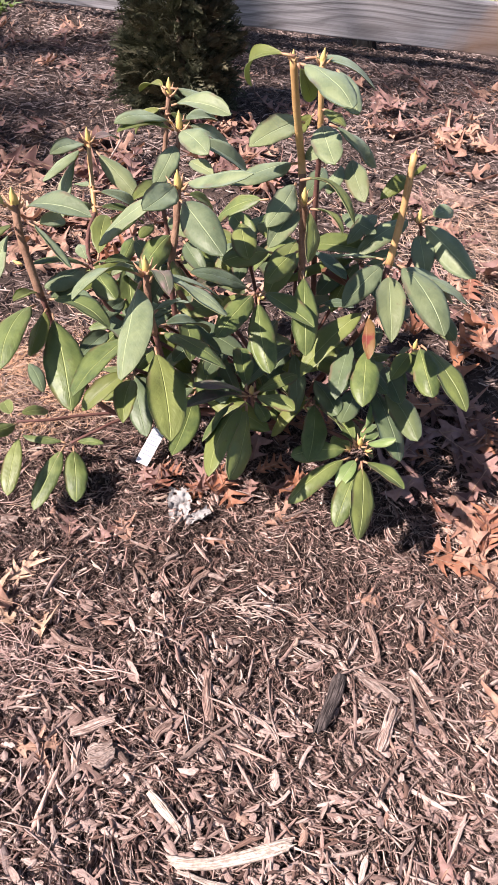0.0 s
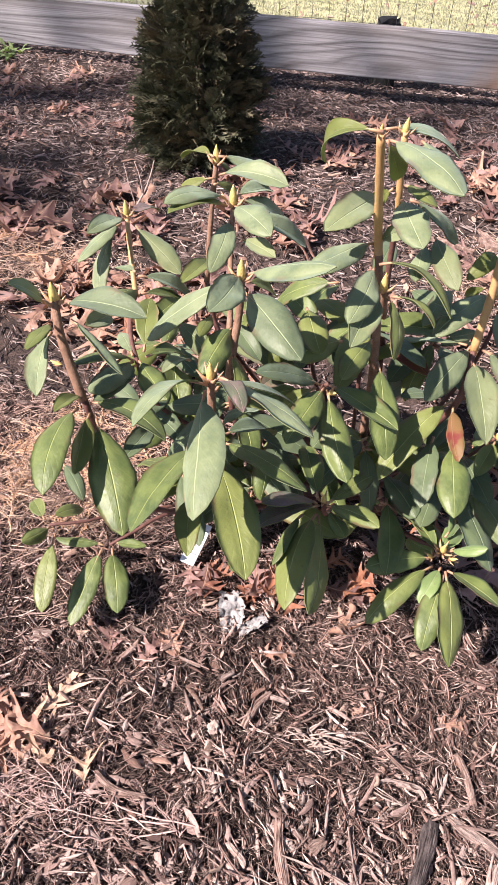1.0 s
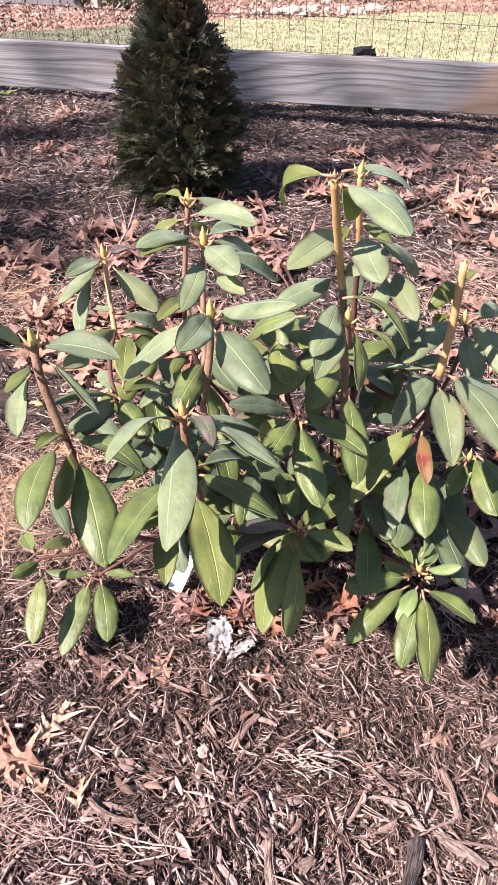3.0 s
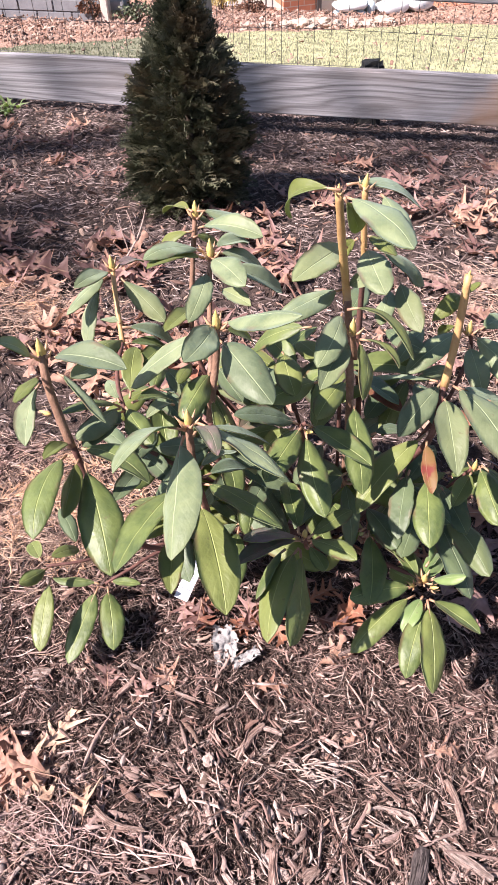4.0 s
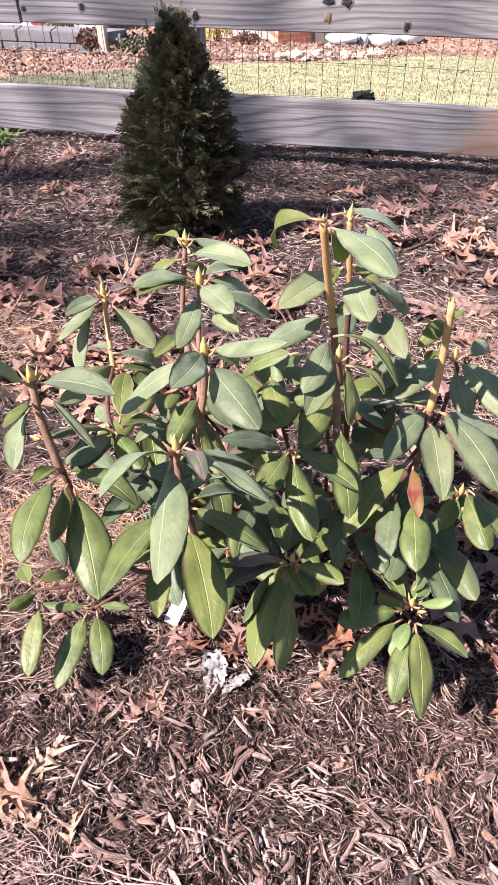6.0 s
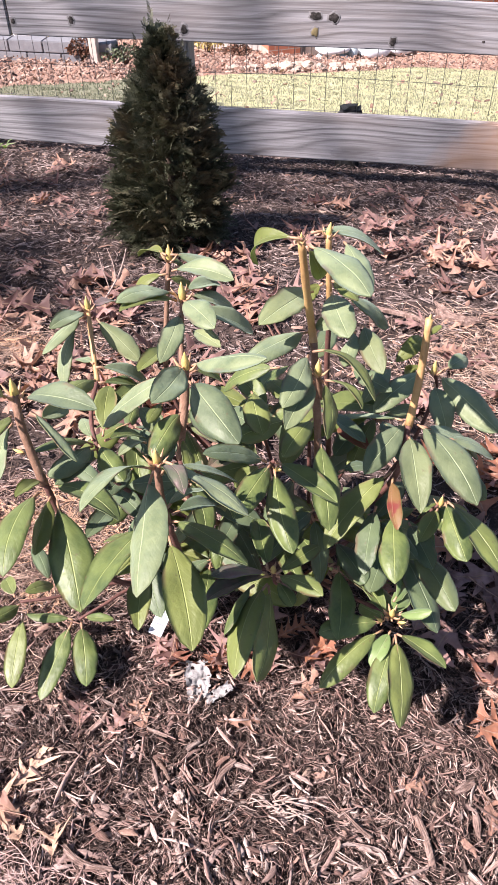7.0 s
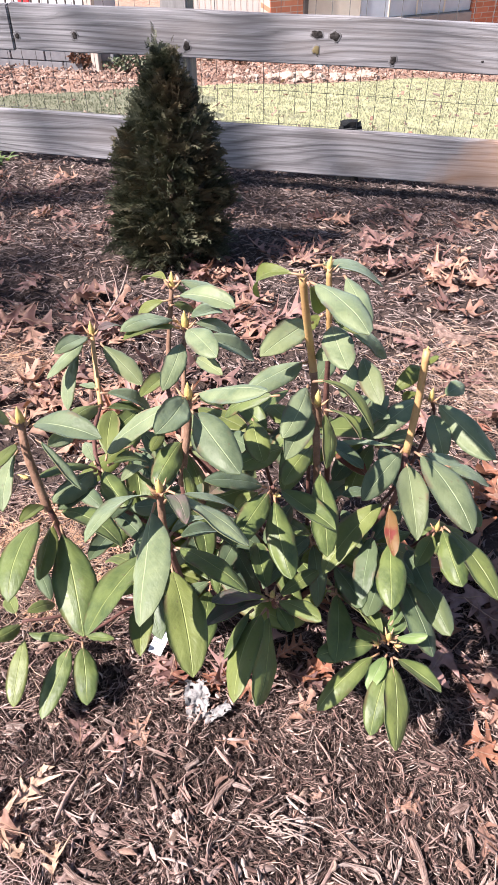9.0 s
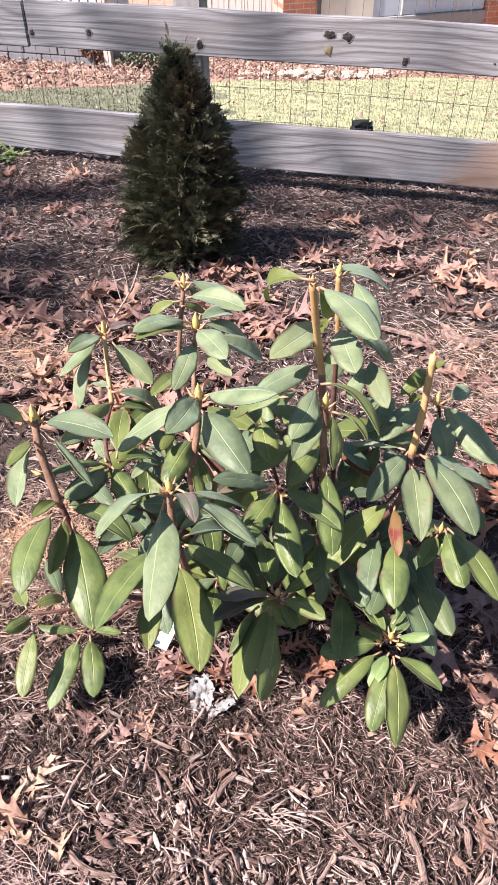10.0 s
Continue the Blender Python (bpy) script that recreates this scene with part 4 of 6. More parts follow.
# whorl tf
leaf((-0.028, -1.659, 0.487), -99, -3, 0.09, 0.033, -16)
leaf((-0.019, -1.676, 0.464), -101, 2, 0.09, 0.033, -17)
leaf((-0.007, -1.675, 0.465), -77, -18, 0.074, 0.027, -40, 'deep')
leaf((-0.003, -1.673, 0.467), -49, 5, 0.066, 0.019, -31, 'under')
leaf((-0.019, -1.654, 0.492), -48, 1, 0.107, 0.032, -30, 'under', 0.2)
# whorl tt
leaf((-0.044, -1.664, 0.632), 149, -41, 0.074, 0.027, -31, 'under', 0.32)
leaf((-0.033, -1.668, 0.624), 52, -62, 0.049, 0.021, 109, 'under')
leaf((-0.031, -1.666, 0.626), -52, 1, 0.107, 0.038, 9)
# whorl t2
leaf((-0.036, -1.583, 0.6), 35, -27, 0.107, 0.034, 7)
leaf((-0.002, -1.585, 0.591), -64, -9, 0.082, 0.027, 17)
leaf((-0.01, -1.607, 0.555), -57, 7, 0.057, 0.021, -8, 'under')
# whorl t
leaf((-0.035, -1.592, 0.53), -118, 3, 0.098, 0.037, -17)
leaf((-0.036, -1.619, 0.492), -123, 6, 0.107, 0.041, 3)
leaf((-0.012, -1.591, 0.529), -70, -4, 0.082, 0.038, 13)
leaf((-0.028, -1.616, 0.495), -31, 39, 0.057, 0.019, 68)
leaf((0.0, -1.59, 0.53), 27, -41, 0.09, 0.031, 17)
leaf((0.029, -1.608, 0.501), -70, -6, 0.082, 0.029, 18, 'mottled')
leaf((0.019, -1.613, 0.494), -94, -1, 0.066, 0.025, 23)
leaf((-0.025, -1.587, 0.537), 132, -49, 0.041, 0.019, -99, 'under')
# whorl r
leaf((0.094, -1.625, 0.378), -119, -15, 0.09, 0.036, -17, 'mottled')
leaf((0.1, -1.636, 0.366), -80, -8, 0.115, 0.04, 11, 'mottled')
leaf((0.111, -1.627, 0.377), -58, -5, 0.131, 0.049, 9, 'mottled')
leaf((0.116, -1.628, 0.377), 12, -35, 0.098, 0.039, -2)
leaf((0.148, -1.638, 0.371), 21, -33, 0.082, 0.028, 8)
leaf((0.087, -1.623, 0.38), 163, -18, 0.082, 0.022, 17)
leaf((0.101, -1.56, 0.461), -120, -4, 0.057, 0.023, -20, 'under', 0.2)
leaf((0.106, -1.558, 0.464), -55, 50, 0.033, 0.011, 52, 'under')
# whorl r2
leaf((0.132, -1.517, 0.375), -43, -11, 0.115, 0.042, 34)
leaf((0.13, -1.526, 0.364), -74, -16, 0.074, 0.034, 18)
leaf((0.117, -1.514, 0.377), -132, -13, 0.098, 0.037, -8)
leaf((0.142, -1.512, 0.383), 55, -11, 0.057, 0.026, 31)
leaf((0.109, -1.509, 0.382), 135, -47, 0.041, 0.014, -73, 'under')
leaf((0.111, -1.544, 0.34), -138, 12, 0.049, 0.018, -38)
# whorl red
leaf((0.086, -1.678, 0.328), -82, -7, 0.074, 0.025, 47, 'red')
leaf((0.081, -1.673, 0.333), -125, -22, 0.125, 0.043, 10, 'deep')
leaf((0.057, -1.656, 0.348), 130, -10, 0.074, 0.026, -14, 'red')
leaf((0.092, -1.709, 0.3), -85, -5, 0.098, 0.04, 5, 'deep')
leaf((0.07, -1.706, 0.302), -93, -14, 0.09, 0.033, 26, 'dark')
leaf((0.022, -1.676, 0.329), 39, -18, 0.057, 0.021, 3, 'dark')
# whorl rl
leaf((0.162, -1.641, 0.26), -72, -6, 0.09, 0.039, 19, 'deep')
leaf((0.168, -1.64, 0.261), -52, -11, 0.115, 0.043, -11, 'deep')
leaf((0.153, -1.647, 0.253), -112, -9, 0.057, 0.026, -8, 'deep')
leaf((0.127, -1.688, 0.214), -60, 3, 0.107, 0.038, 20, 'dark')
leaf((0.109, -1.687, 0.213), -62, -12, 0.123, 0.044, -15, 'dark')
# whorl cl
leaf((-0.047, -1.806, 0.283), 109, -2, 0.082, 0.031, 9, 'deep')
leaf((-0.034, -1.809, 0.28), 54, -8, 0.074, 0.024, 0, 'deep')
leaf((-0.034, -1.812, 0.278), -34, 24, 0.074, 0.027, 3, 'deep')
leaf((-0.033, -1.817, 0.274), -56, 6, 0.041, 0.019, 14, 'deep')
leaf((-0.047, -1.824, 0.271), -95, 0, 0.123, 0.045, 29, 'deep')
leaf((-0.041, -1.825, 0.269), -85, 3, 0.123, 0.041, -52, 'deep')
leaf((-0.046, -1.814, 0.278), -127, 23, 0.098, 0.034, 23, 'purple')
leaf((-0.048, -1.812, 0.28), -133, 35, 0.09, 0.033, 13, 'purple')
leaf((-0.062, -1.827, 0.271), -104, 2, 0.074, 0.026, 47, 'deep')
# whorl ros
leaf((0.095, -1.787, 0.183), -155, 3, 0.082, 0.033, -22, 'deep')
leaf((0.096, -1.797, 0.177), -130, -13, 0.105, 0.034, 12, 'deep')
leaf((0.108, -1.797, 0.178), -114, -20, 0.05, 0.023, -7, 'young')
leaf((0.113, -1.805, 0.173), -100, -19, 0.091, 0.034, -2, 'deep')
leaf((0.116, -1.802, 0.176), -82, -17, 0.107, 0.039, -24, 'deep')
leaf((0.119, -1.798, 0.178), -40, 13, 0.074, 0.028, -10, 'deep')
leaf((0.102, -1.781, 0.188), 123, -8, 0.074, 0.027, 15, 'deep')
leaf((0.102, -1.784, 0.186), 135, -30, 0.057, 0.024, -32, 'young')
leaf((0.109, -1.776, 0.192), 66, -14, 0.057, 0.026, 8, 'young')
leaf((0.116, -1.778, 0.191), -15, 40, 0.049, 0.019, 3, 'young')
leaf((0.11, -1.764, 0.2), 83, 5, 0.057, 0.022, 53, 'young')
# whorl ll
leaf((-0.335, -1.801, 0.073), -94, -13, 0.109, 0.039, 5, 'deep')
leaf((-0.321, -1.796, 0.07), -68, -21, 0.087, 0.039, -7, 'deep')
leaf((-0.335, -1.794, 0.077), -174, 4, 0.066, 0.021, 14, 'deep')
leaf((-0.319, -1.786, 0.075), -5, 16, 0.049, 0.016, 8, 'deep')
# whorl lf
leaf((-0.391, -1.821, 0.108), -79, -15, 0.098, 0.033, 3, 'deep')
leaf((-0.398, -1.81, 0.118), -111, 24, 0.049, 0.023, -34, 'deep')
leaf((-0.398, -1.797, 0.126), 63, -33, 0.057, 0.021, 19, 'deep')
leaf((-0.408, -1.803, 0.127), 134, -15, 0.049, 0.023, -2, 'deep')
# whorl f1: inner fillers, mostly in the shade-darkened skin
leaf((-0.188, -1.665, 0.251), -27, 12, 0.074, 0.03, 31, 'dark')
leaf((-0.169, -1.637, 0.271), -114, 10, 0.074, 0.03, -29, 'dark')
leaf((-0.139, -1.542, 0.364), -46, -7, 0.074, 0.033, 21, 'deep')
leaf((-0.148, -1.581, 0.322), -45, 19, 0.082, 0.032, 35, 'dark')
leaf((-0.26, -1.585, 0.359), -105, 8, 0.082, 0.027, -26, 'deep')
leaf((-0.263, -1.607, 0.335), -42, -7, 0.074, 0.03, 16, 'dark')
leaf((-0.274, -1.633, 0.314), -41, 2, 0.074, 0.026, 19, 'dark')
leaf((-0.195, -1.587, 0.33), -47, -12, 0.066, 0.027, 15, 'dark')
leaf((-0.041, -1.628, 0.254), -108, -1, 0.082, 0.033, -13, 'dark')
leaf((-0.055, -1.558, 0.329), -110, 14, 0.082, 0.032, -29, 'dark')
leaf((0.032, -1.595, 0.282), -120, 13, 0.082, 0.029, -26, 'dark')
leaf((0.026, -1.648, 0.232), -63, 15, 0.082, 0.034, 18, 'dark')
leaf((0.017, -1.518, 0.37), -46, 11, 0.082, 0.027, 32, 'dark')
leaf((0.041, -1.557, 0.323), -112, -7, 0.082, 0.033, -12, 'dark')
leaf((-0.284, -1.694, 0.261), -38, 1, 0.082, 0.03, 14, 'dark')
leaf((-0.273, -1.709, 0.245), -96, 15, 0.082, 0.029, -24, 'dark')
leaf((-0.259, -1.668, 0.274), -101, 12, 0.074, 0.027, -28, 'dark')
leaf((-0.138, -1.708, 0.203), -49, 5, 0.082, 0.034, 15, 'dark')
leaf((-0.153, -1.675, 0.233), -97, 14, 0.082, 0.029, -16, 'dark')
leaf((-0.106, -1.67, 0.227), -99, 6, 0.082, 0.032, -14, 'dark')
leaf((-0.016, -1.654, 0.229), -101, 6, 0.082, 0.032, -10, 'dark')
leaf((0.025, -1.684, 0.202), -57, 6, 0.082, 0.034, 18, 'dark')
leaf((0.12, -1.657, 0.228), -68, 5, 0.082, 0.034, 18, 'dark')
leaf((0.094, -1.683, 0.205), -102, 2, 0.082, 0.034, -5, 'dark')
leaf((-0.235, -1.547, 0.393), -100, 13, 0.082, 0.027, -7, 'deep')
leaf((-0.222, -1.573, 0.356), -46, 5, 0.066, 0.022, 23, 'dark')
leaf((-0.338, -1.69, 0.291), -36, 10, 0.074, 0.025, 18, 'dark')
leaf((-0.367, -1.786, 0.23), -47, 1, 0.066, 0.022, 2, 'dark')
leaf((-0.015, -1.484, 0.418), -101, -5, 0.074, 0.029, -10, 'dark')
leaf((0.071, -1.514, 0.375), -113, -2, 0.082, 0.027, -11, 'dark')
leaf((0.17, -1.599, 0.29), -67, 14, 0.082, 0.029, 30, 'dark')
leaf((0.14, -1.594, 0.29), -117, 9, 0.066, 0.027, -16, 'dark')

# inner growth: short shoots in the crown's shade, each whorl with some shade-darkened skins
inner = random.Random(303)
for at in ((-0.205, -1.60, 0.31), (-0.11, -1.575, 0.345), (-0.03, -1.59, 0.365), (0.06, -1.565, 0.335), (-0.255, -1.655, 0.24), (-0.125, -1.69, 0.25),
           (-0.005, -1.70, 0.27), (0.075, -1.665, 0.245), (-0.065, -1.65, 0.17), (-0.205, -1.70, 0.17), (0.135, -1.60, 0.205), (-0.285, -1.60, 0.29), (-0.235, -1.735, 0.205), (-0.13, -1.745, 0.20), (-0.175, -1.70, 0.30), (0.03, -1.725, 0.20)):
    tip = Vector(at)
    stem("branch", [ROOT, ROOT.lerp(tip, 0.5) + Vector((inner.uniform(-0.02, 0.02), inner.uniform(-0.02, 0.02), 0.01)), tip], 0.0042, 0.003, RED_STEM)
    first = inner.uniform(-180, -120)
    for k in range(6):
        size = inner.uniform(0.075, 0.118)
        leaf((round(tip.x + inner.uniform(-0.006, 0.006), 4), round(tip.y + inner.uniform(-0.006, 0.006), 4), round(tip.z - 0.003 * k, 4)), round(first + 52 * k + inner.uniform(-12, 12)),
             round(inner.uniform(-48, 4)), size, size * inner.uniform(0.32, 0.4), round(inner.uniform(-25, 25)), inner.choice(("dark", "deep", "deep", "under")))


# ---- mulch pieces ----
def thinning(x, y):
    """The freshly spread, fine mulch thins out raggedly into the coarser bed."""
    side = (0.60 + 0.25 * max(0.0, y + 2.4) - abs(x)) / 0.16 + 1.2 * noise.noise((x * 7, y * 7, 4.0))
    return max(0.0, min(1.0, side, (y + 2.68) / 0.2 + 0.8 * noise.noise((x * 6, y * 6, 8.0))))


def near_path(x, y):
    """Larger, paler pieces lie towards the path; fine dark shreds under the shrub."""
    return thinning(x, y) * min(1.0, max(0.06, (-1.88 - y) / 0.3 + 0.25 * noise.noise((x * 5, y * 5, 1.0))))


def sparse_bright(x, y):
    """Fewer bright crumbs and fibres around one spot, so it looks darker."""
    return thinning(x, y) * (1 - 0.6 * math.exp(-((x + 0.10) / 0.17) ** 2 - ((y + 1.99) / 0.13) ** 2))


def outside(x, y):
    return 0.0 if -2.0 < x < 1.1 and -1.45 < y < 0.95 else 1.0 - thinning(x, y)


CLOSE = (-0.68, 0.68, -2.7, -1.45)
tagged(shreds("mulch_fibres", 52000, (-0.55, 0.5, -2.45, -1.45), (0.006, 0.030), (0.0008, 0.0026), 0.0014, DARK_FIBRES, 0.010, 0.35, 0.5, 54, rows=3), "dark broken bark fibres in the mulch", "mulch", kind="stuff")
tagged(shreds("mulch_crumbs", 24000, CLOSE, (0.003, 0.012), (0.0010, 0.0036), 0.0018, FIBRES, 0.015, 0.5, 0.5, 44, sparse_bright, rows=3), "fine crumbs of bark in the mulch", "mulch", kind="stuff")
tagged(shreds("mulch_fibres", 36000, CLOSE, (0.008, 0.042), (0.0006, 0.0020), 0.0009, FIBRES, 0.015, 0.3, 0.5, 4, sparse_bright, rows=4), "fine shredded bark fibres in the mulch", "mulch", kind="stuff")
tagged(shreds("mulch_shreds", 26000, CLOSE, (0.010, 0.045), (0.0014, 0.0050), 0.0022, CHIPS, 0.016, 0.28, 0.3, 14, thinning, rows=4, bundle=4), "torn bundles of brown bark in the mulch", "mulch", kind="stuff")
tagged(shreds("mulch_strips", 1500, CLOSE, (0.035, 0.10), (0.003, 0.009), 0.003, CHIPS, 0.014, 0.12, 0.16, 24, near_path, rows=7), "long curved bark strips in the mulch", "mulch", kind="stuff")
tagged(slivers("mulch_chips", 4200, CLOSE, (0.008, 0.034), (0.002, 0.009), 0.0022, CHIPS, 0.010, 0.2, 0.2, 3, thinning), "shredded brown bark mulch chips", "mulch", kind="stuff")
tagged(shreds("mulch_strips", 6000, (-0.6, 0.6, -2.65, -1.85), (0.016, 0.075), (0.002, 0.010), 0.003, LIGHT_CHIPS, 0.014, 0.12, 0.14, 33, near_path, rows=5, bundle=2), "bleached pinkish wood shreds on the mulch", "mulch", kind="stuff")
PINK_CHIPS = chip_stuff("pinkish_bark", (0.27, 0.175, 0.15), (0.44, 0.315, 0.28), (0.20, 0.125, 0.105), (0.54, 0.41, 0.365), (0.34, 0.235, 0.205))
tagged(shreds("mulch_flakes", 2600, (-0.55, 0.55, -2.65, -2.02), (0.014, 0.05), (0.005, 0.015), 0.0025, PINK_CHIPS, 0.014, 0.14, 0.25, 35, near_path, rows=5), "broad pinkish flakes of bark on the mulch", "mulch", kind="stuff")
tagged(slivers("mulch_chips", 1300, (-0.6, 0.6, -2.65, -1.6), (0.012, 0.05), (0.004, 0.013), 0.003, LIGHT_CHIPS, 0.012, 0.14, 0.1, 34, near_path), "bleached pinkish wood chips on the mulch", "mulch", kind="stuff")
BEHIND = (-2.0, 1.1, -1.45, 0.95)
tagged(shreds("mulch_shreds", 62000, BEHIND, (0.010, 0.05), (0.0016, 0.0050), 0.0022, SHADE_BARK, 0.014, 0.3, 0.35, 5, rows=3, bundle=2), "torn grey-brown bark shreds in the mulch", "mulch", kind="stuff")
tagged(slivers("mulch_chips", 1200, BEHIND, (0.012, 0.045), (0.003, 0.008), 0.002, SHADE_BARK, 0.010, 0.18, 0.15, 6), "shredded grey-brown bark mulch chips", "mulch", kind="stuff")
tagged(shreds("mulch_shreds", 36000, (-5.5, 4.5, -5.5, 0.95), (0.03, 0.11), (0.006, 0.016), 0.004, CHIPS, 0.014, 0.2, 0.3, 7, outside, rows=3), "coarse bark mulch over the rest of the bed", "mulch", kind="stuff")


# ---- fallen oak leaves ----
def oak_blade(seed, lobes=3, curl=0.5):
    """A dry lobed oak leaf, 0.1 m long: narrow lobes that point forward, deep bays, and a blade warped and curled by drying."""
    r = random.Random(seed)
    rows, cols = 34, 4
    verts, uvs, faces = [], [], []
    phase = (r.uniform(-0.22, 0.22), r.uniform(-0.22, 0.22))
    reach = [[r.uniform(0.35, 1.3) for _ in range(8)] for _ in range(2)]
    tips = [[r.uniform(-0.6, 1.5) * curl for _ in range(8)] for _ in range(2)]
    sway, bend, roll, fold = r.uniform(-0.012, 0.012), r.uniform(-3.0, 5.0) * curl, r.uniform(-7, 7) * curl, r.uniform(-0.2, 0.6) * curl
    for i in range(rows + 1):
        t = i / rows
        for j in range(2 * cols + 1):
            u = j / cols - 1
            side = 0 if u < 0 else 1
            w = lobes * t + phase[side]
            which = int(w + 8) % 8
            bay = (0.5 - 0.5 * math.cos(2 * math.pi * w)) ** 2.1 * reach[side][which]
            env = math.sin(math.pi * min(1.0, t ** 0.8 * 0.93 + 0.04)) ** 0.6
            half = 0.046 * env * (0.13 + 0.95 * bay) * (1 + 0.15 * noise.noise((t * 30, side * 9.0, seed))) + 0.0006
            x = 0.1 * t + 0.030 * abs(u) ** 1.4 * bay * env
            y = u * half + sway * math.sin(math.pi * t)
            z = bend * (x - 0.045) ** 2 + roll * y * (x - 0.04) + fold * abs(y) + 9.0 * tips[side][which] * y * y * abs(u)
            z += 0.016 * curl * noise.noise((x * 28 + seed, y * 28, 0.5)) + 0.004 * noise.noise((x * 90 + seed, y * 90, 2.5))
            verts.append((x - 0.05, y, z))
            uvs.append((j / (2 * cols), t))
    w = 2 * cols + 1
    for i in range(rows):
        for j in range(2 * cols):
            k = i * w + j
            faces.append((k, k + 1, k + 1 + w, k + w))
    return verts, faces, uvs


OAK_LABEL = ("dry reddish-brown lobed oak leaf lying on the mulch", "pale tan curled oak leaf lying on the mulch", "rust-coloured dry oak leaf lying on the mulch", "pale yellowish curled oak leaf lying on the mulch")
oak_kinds, oak_uv, drift = [], {}, ([], [], [], [])
for m in range(4):
    for s in range(4):
        v, f, uv = oak_blade(7 * m + s + 1, (3, 2.6, 3.4, 4)[s], 0.7 + 0.4 * (s % 3))
        ob = tagged(mesh_object("oak_leaf", v, f, OAK[m], None, uv), OAK_LABEL[m], "fallen leaf", "fallen oak leaves")
        sv, sf = tube([(-0.075, 0.002, 0.004), (-0.06, 0, 0.002), (-0.04, 0, 0.002), (0.035, 0, 0.003)], [0.0009, 0.0009, 0.0008, 0.0003], 5)
        mesh_object("stalk", sv, sf, OAK[1], ob)
        ob.matrix_basis = pose(-0.3 - 0.07 * s, -1.05 - 0.09 * m, ground_height(-0.3 - 0.07 * s, -1.05 - 0.09 * m) + 0.012, 8 * s, -6, 77 * s + 31 * m)
        oak_kinds.append((m, ob))
        oak_uv[ob.data.name] = uv


def drop_leaf(x, y, kind, size=1.0, turn=None, tip=0.35, high=0.0, rnd=random.Random(77)):
    choice = rnd.choice([o for m, o in oak_kinds if m == kind])
    turn = rnd.uniform(0, 360) if turn is None else turn
    m = pose(x, y, ground_height(x, y) + 0.010 + high, rnd.gauss(0, 57 * tip * 0.5), rnd.gauss(0, 57 * tip * 0.4), turn)
    return copy_thing(choice, m @ Matrix.Scale(size, 4))


def leaf_patch(n, cx, cy, rx, ry, kinds, size=(0.7, 1.15), seed=1, tip=0.24, heap=0.022, far=False):
    r = random.Random(seed)
    for _ in range(n):
        a, d = r.uniform(0, 6.283), math.sqrt(r.random())
        x, y, kind, k = cx + rx * d * math.cos(a), cy + ry * d * math.sin(a), r.choice(kinds), r.uniform(*size)
        if far:
            source = r.choice([o for m, o in oak_kinds if m == kind]).data
            m = pose(x, y, ground_height(x, y) + 0.010 + heap * r.random(), r.gauss(0, 28 * tip), r.gauss(0, 23 * tip), r.uniform(0, 360)) @ Matrix.Scale(k, 4)
            first = len(drift[0])
            drift[0].extend(m @ v.co for v in source.vertices)
            drift[1].extend(tuple(first + q for q in p.vertices) for p in source.polygons)
            drift[2].extend(oak_uv[source.name])
            drift[3].extend([kind] * len(source.polygons))
        else:
            drop_leaf(x, y, kind, 1.0, None, tip, heap * r.random()).scale = [k] * 3


leaf_patch(48, -0.83, -0.86, 0.30, 0.16, (0, 0, 0, 1), seed=2, far=True)        # drift beside the arborvitae
leaf_patch(20, -0.30, -0.80, 0.14, 0.12, (0, 0, 1), seed=3, far=True)
leaf_patch(16, -0.42, -0.52, 0.10, 0.13, (0, 0, 1), seed=4, far=True)
leaf_patch(36, 0.06, -0.34, 0.40, 0.16, (0, 0, 1), seed=5, far=True, size=(0.6, 0.95))
leaf_patch(44, 0.34, -0.66, 0.26, 0.32, (0, 1, 0), seed=6, far=True, size=(0.55, 0.9))
leaf_patch(30, -0.60, -1.18, 0.28, 0.14, (0, 1, 1), seed=7)
leaf_patch(16, -0.33, -1.32, 0.16, 0.10, (0, 1), seed=8)
leaf_patch(20, 0.33, -1.30, 0.16, 0.28, (0, 1, 2), seed=9)
leaf_patch(20, 0.26, -1.58, 0.10, 0.12, (0, 0, 2), seed=10, heap=0.02)
leaf_patch(12, 0.0, -1.60, 0.12, 0.10, (0, 0, 2), seed=11, heap=0.02, size=(0.5, 0.85))
leaf_patch(13, -0.15, -1.775, 0.07, 0.03, (2, 2, 0), seed=12, heap=0.015, size=(0.4, 0.7), tip=0.5)
leaf_patch(7, -0.02, -1.74, 0.06, 0.03, (0, 2, 2), seed=13, size=(0.35, 0.55), tip=0.4)
leaf_patch(16, -0.95, -0.35, 0.32, 0.24, (0, 0, 1), seed=14, far=True, size=(0.6, 0.9))
leaf_patch(26, 0.25, 0.0, 0.50, 0.16, (0, 0, 1), seed=18, far=True, size=(0.6, 1.0))
leaf_patch(14, -1.15, 0.02, 0.40, 0.18, (0, 0, 1), seed=19, far=True, size=(0.6, 1.0))
leaf_patch(16, 0.55, -0.25, 0.2, 0.3, (0, 1, 1), seed=20, far=True, size=(0.6, 1.0))
leaf_patch(10, 0.10, -1.12, 0.3, 0.18, (0, 1), seed=15, far=True, size=(0.5, 0.85))
leaf_patch(8, 0.30, -1.76, 0.05, 0.06, (1, 2, 2), seed=16, heap=0.02, size=(0.6, 0.95))
leaf_patch(4, -0.375, -2.01, 0.05, 0.05, (1,), seed=17, heap=0.02, size=(0.6, 0.9))
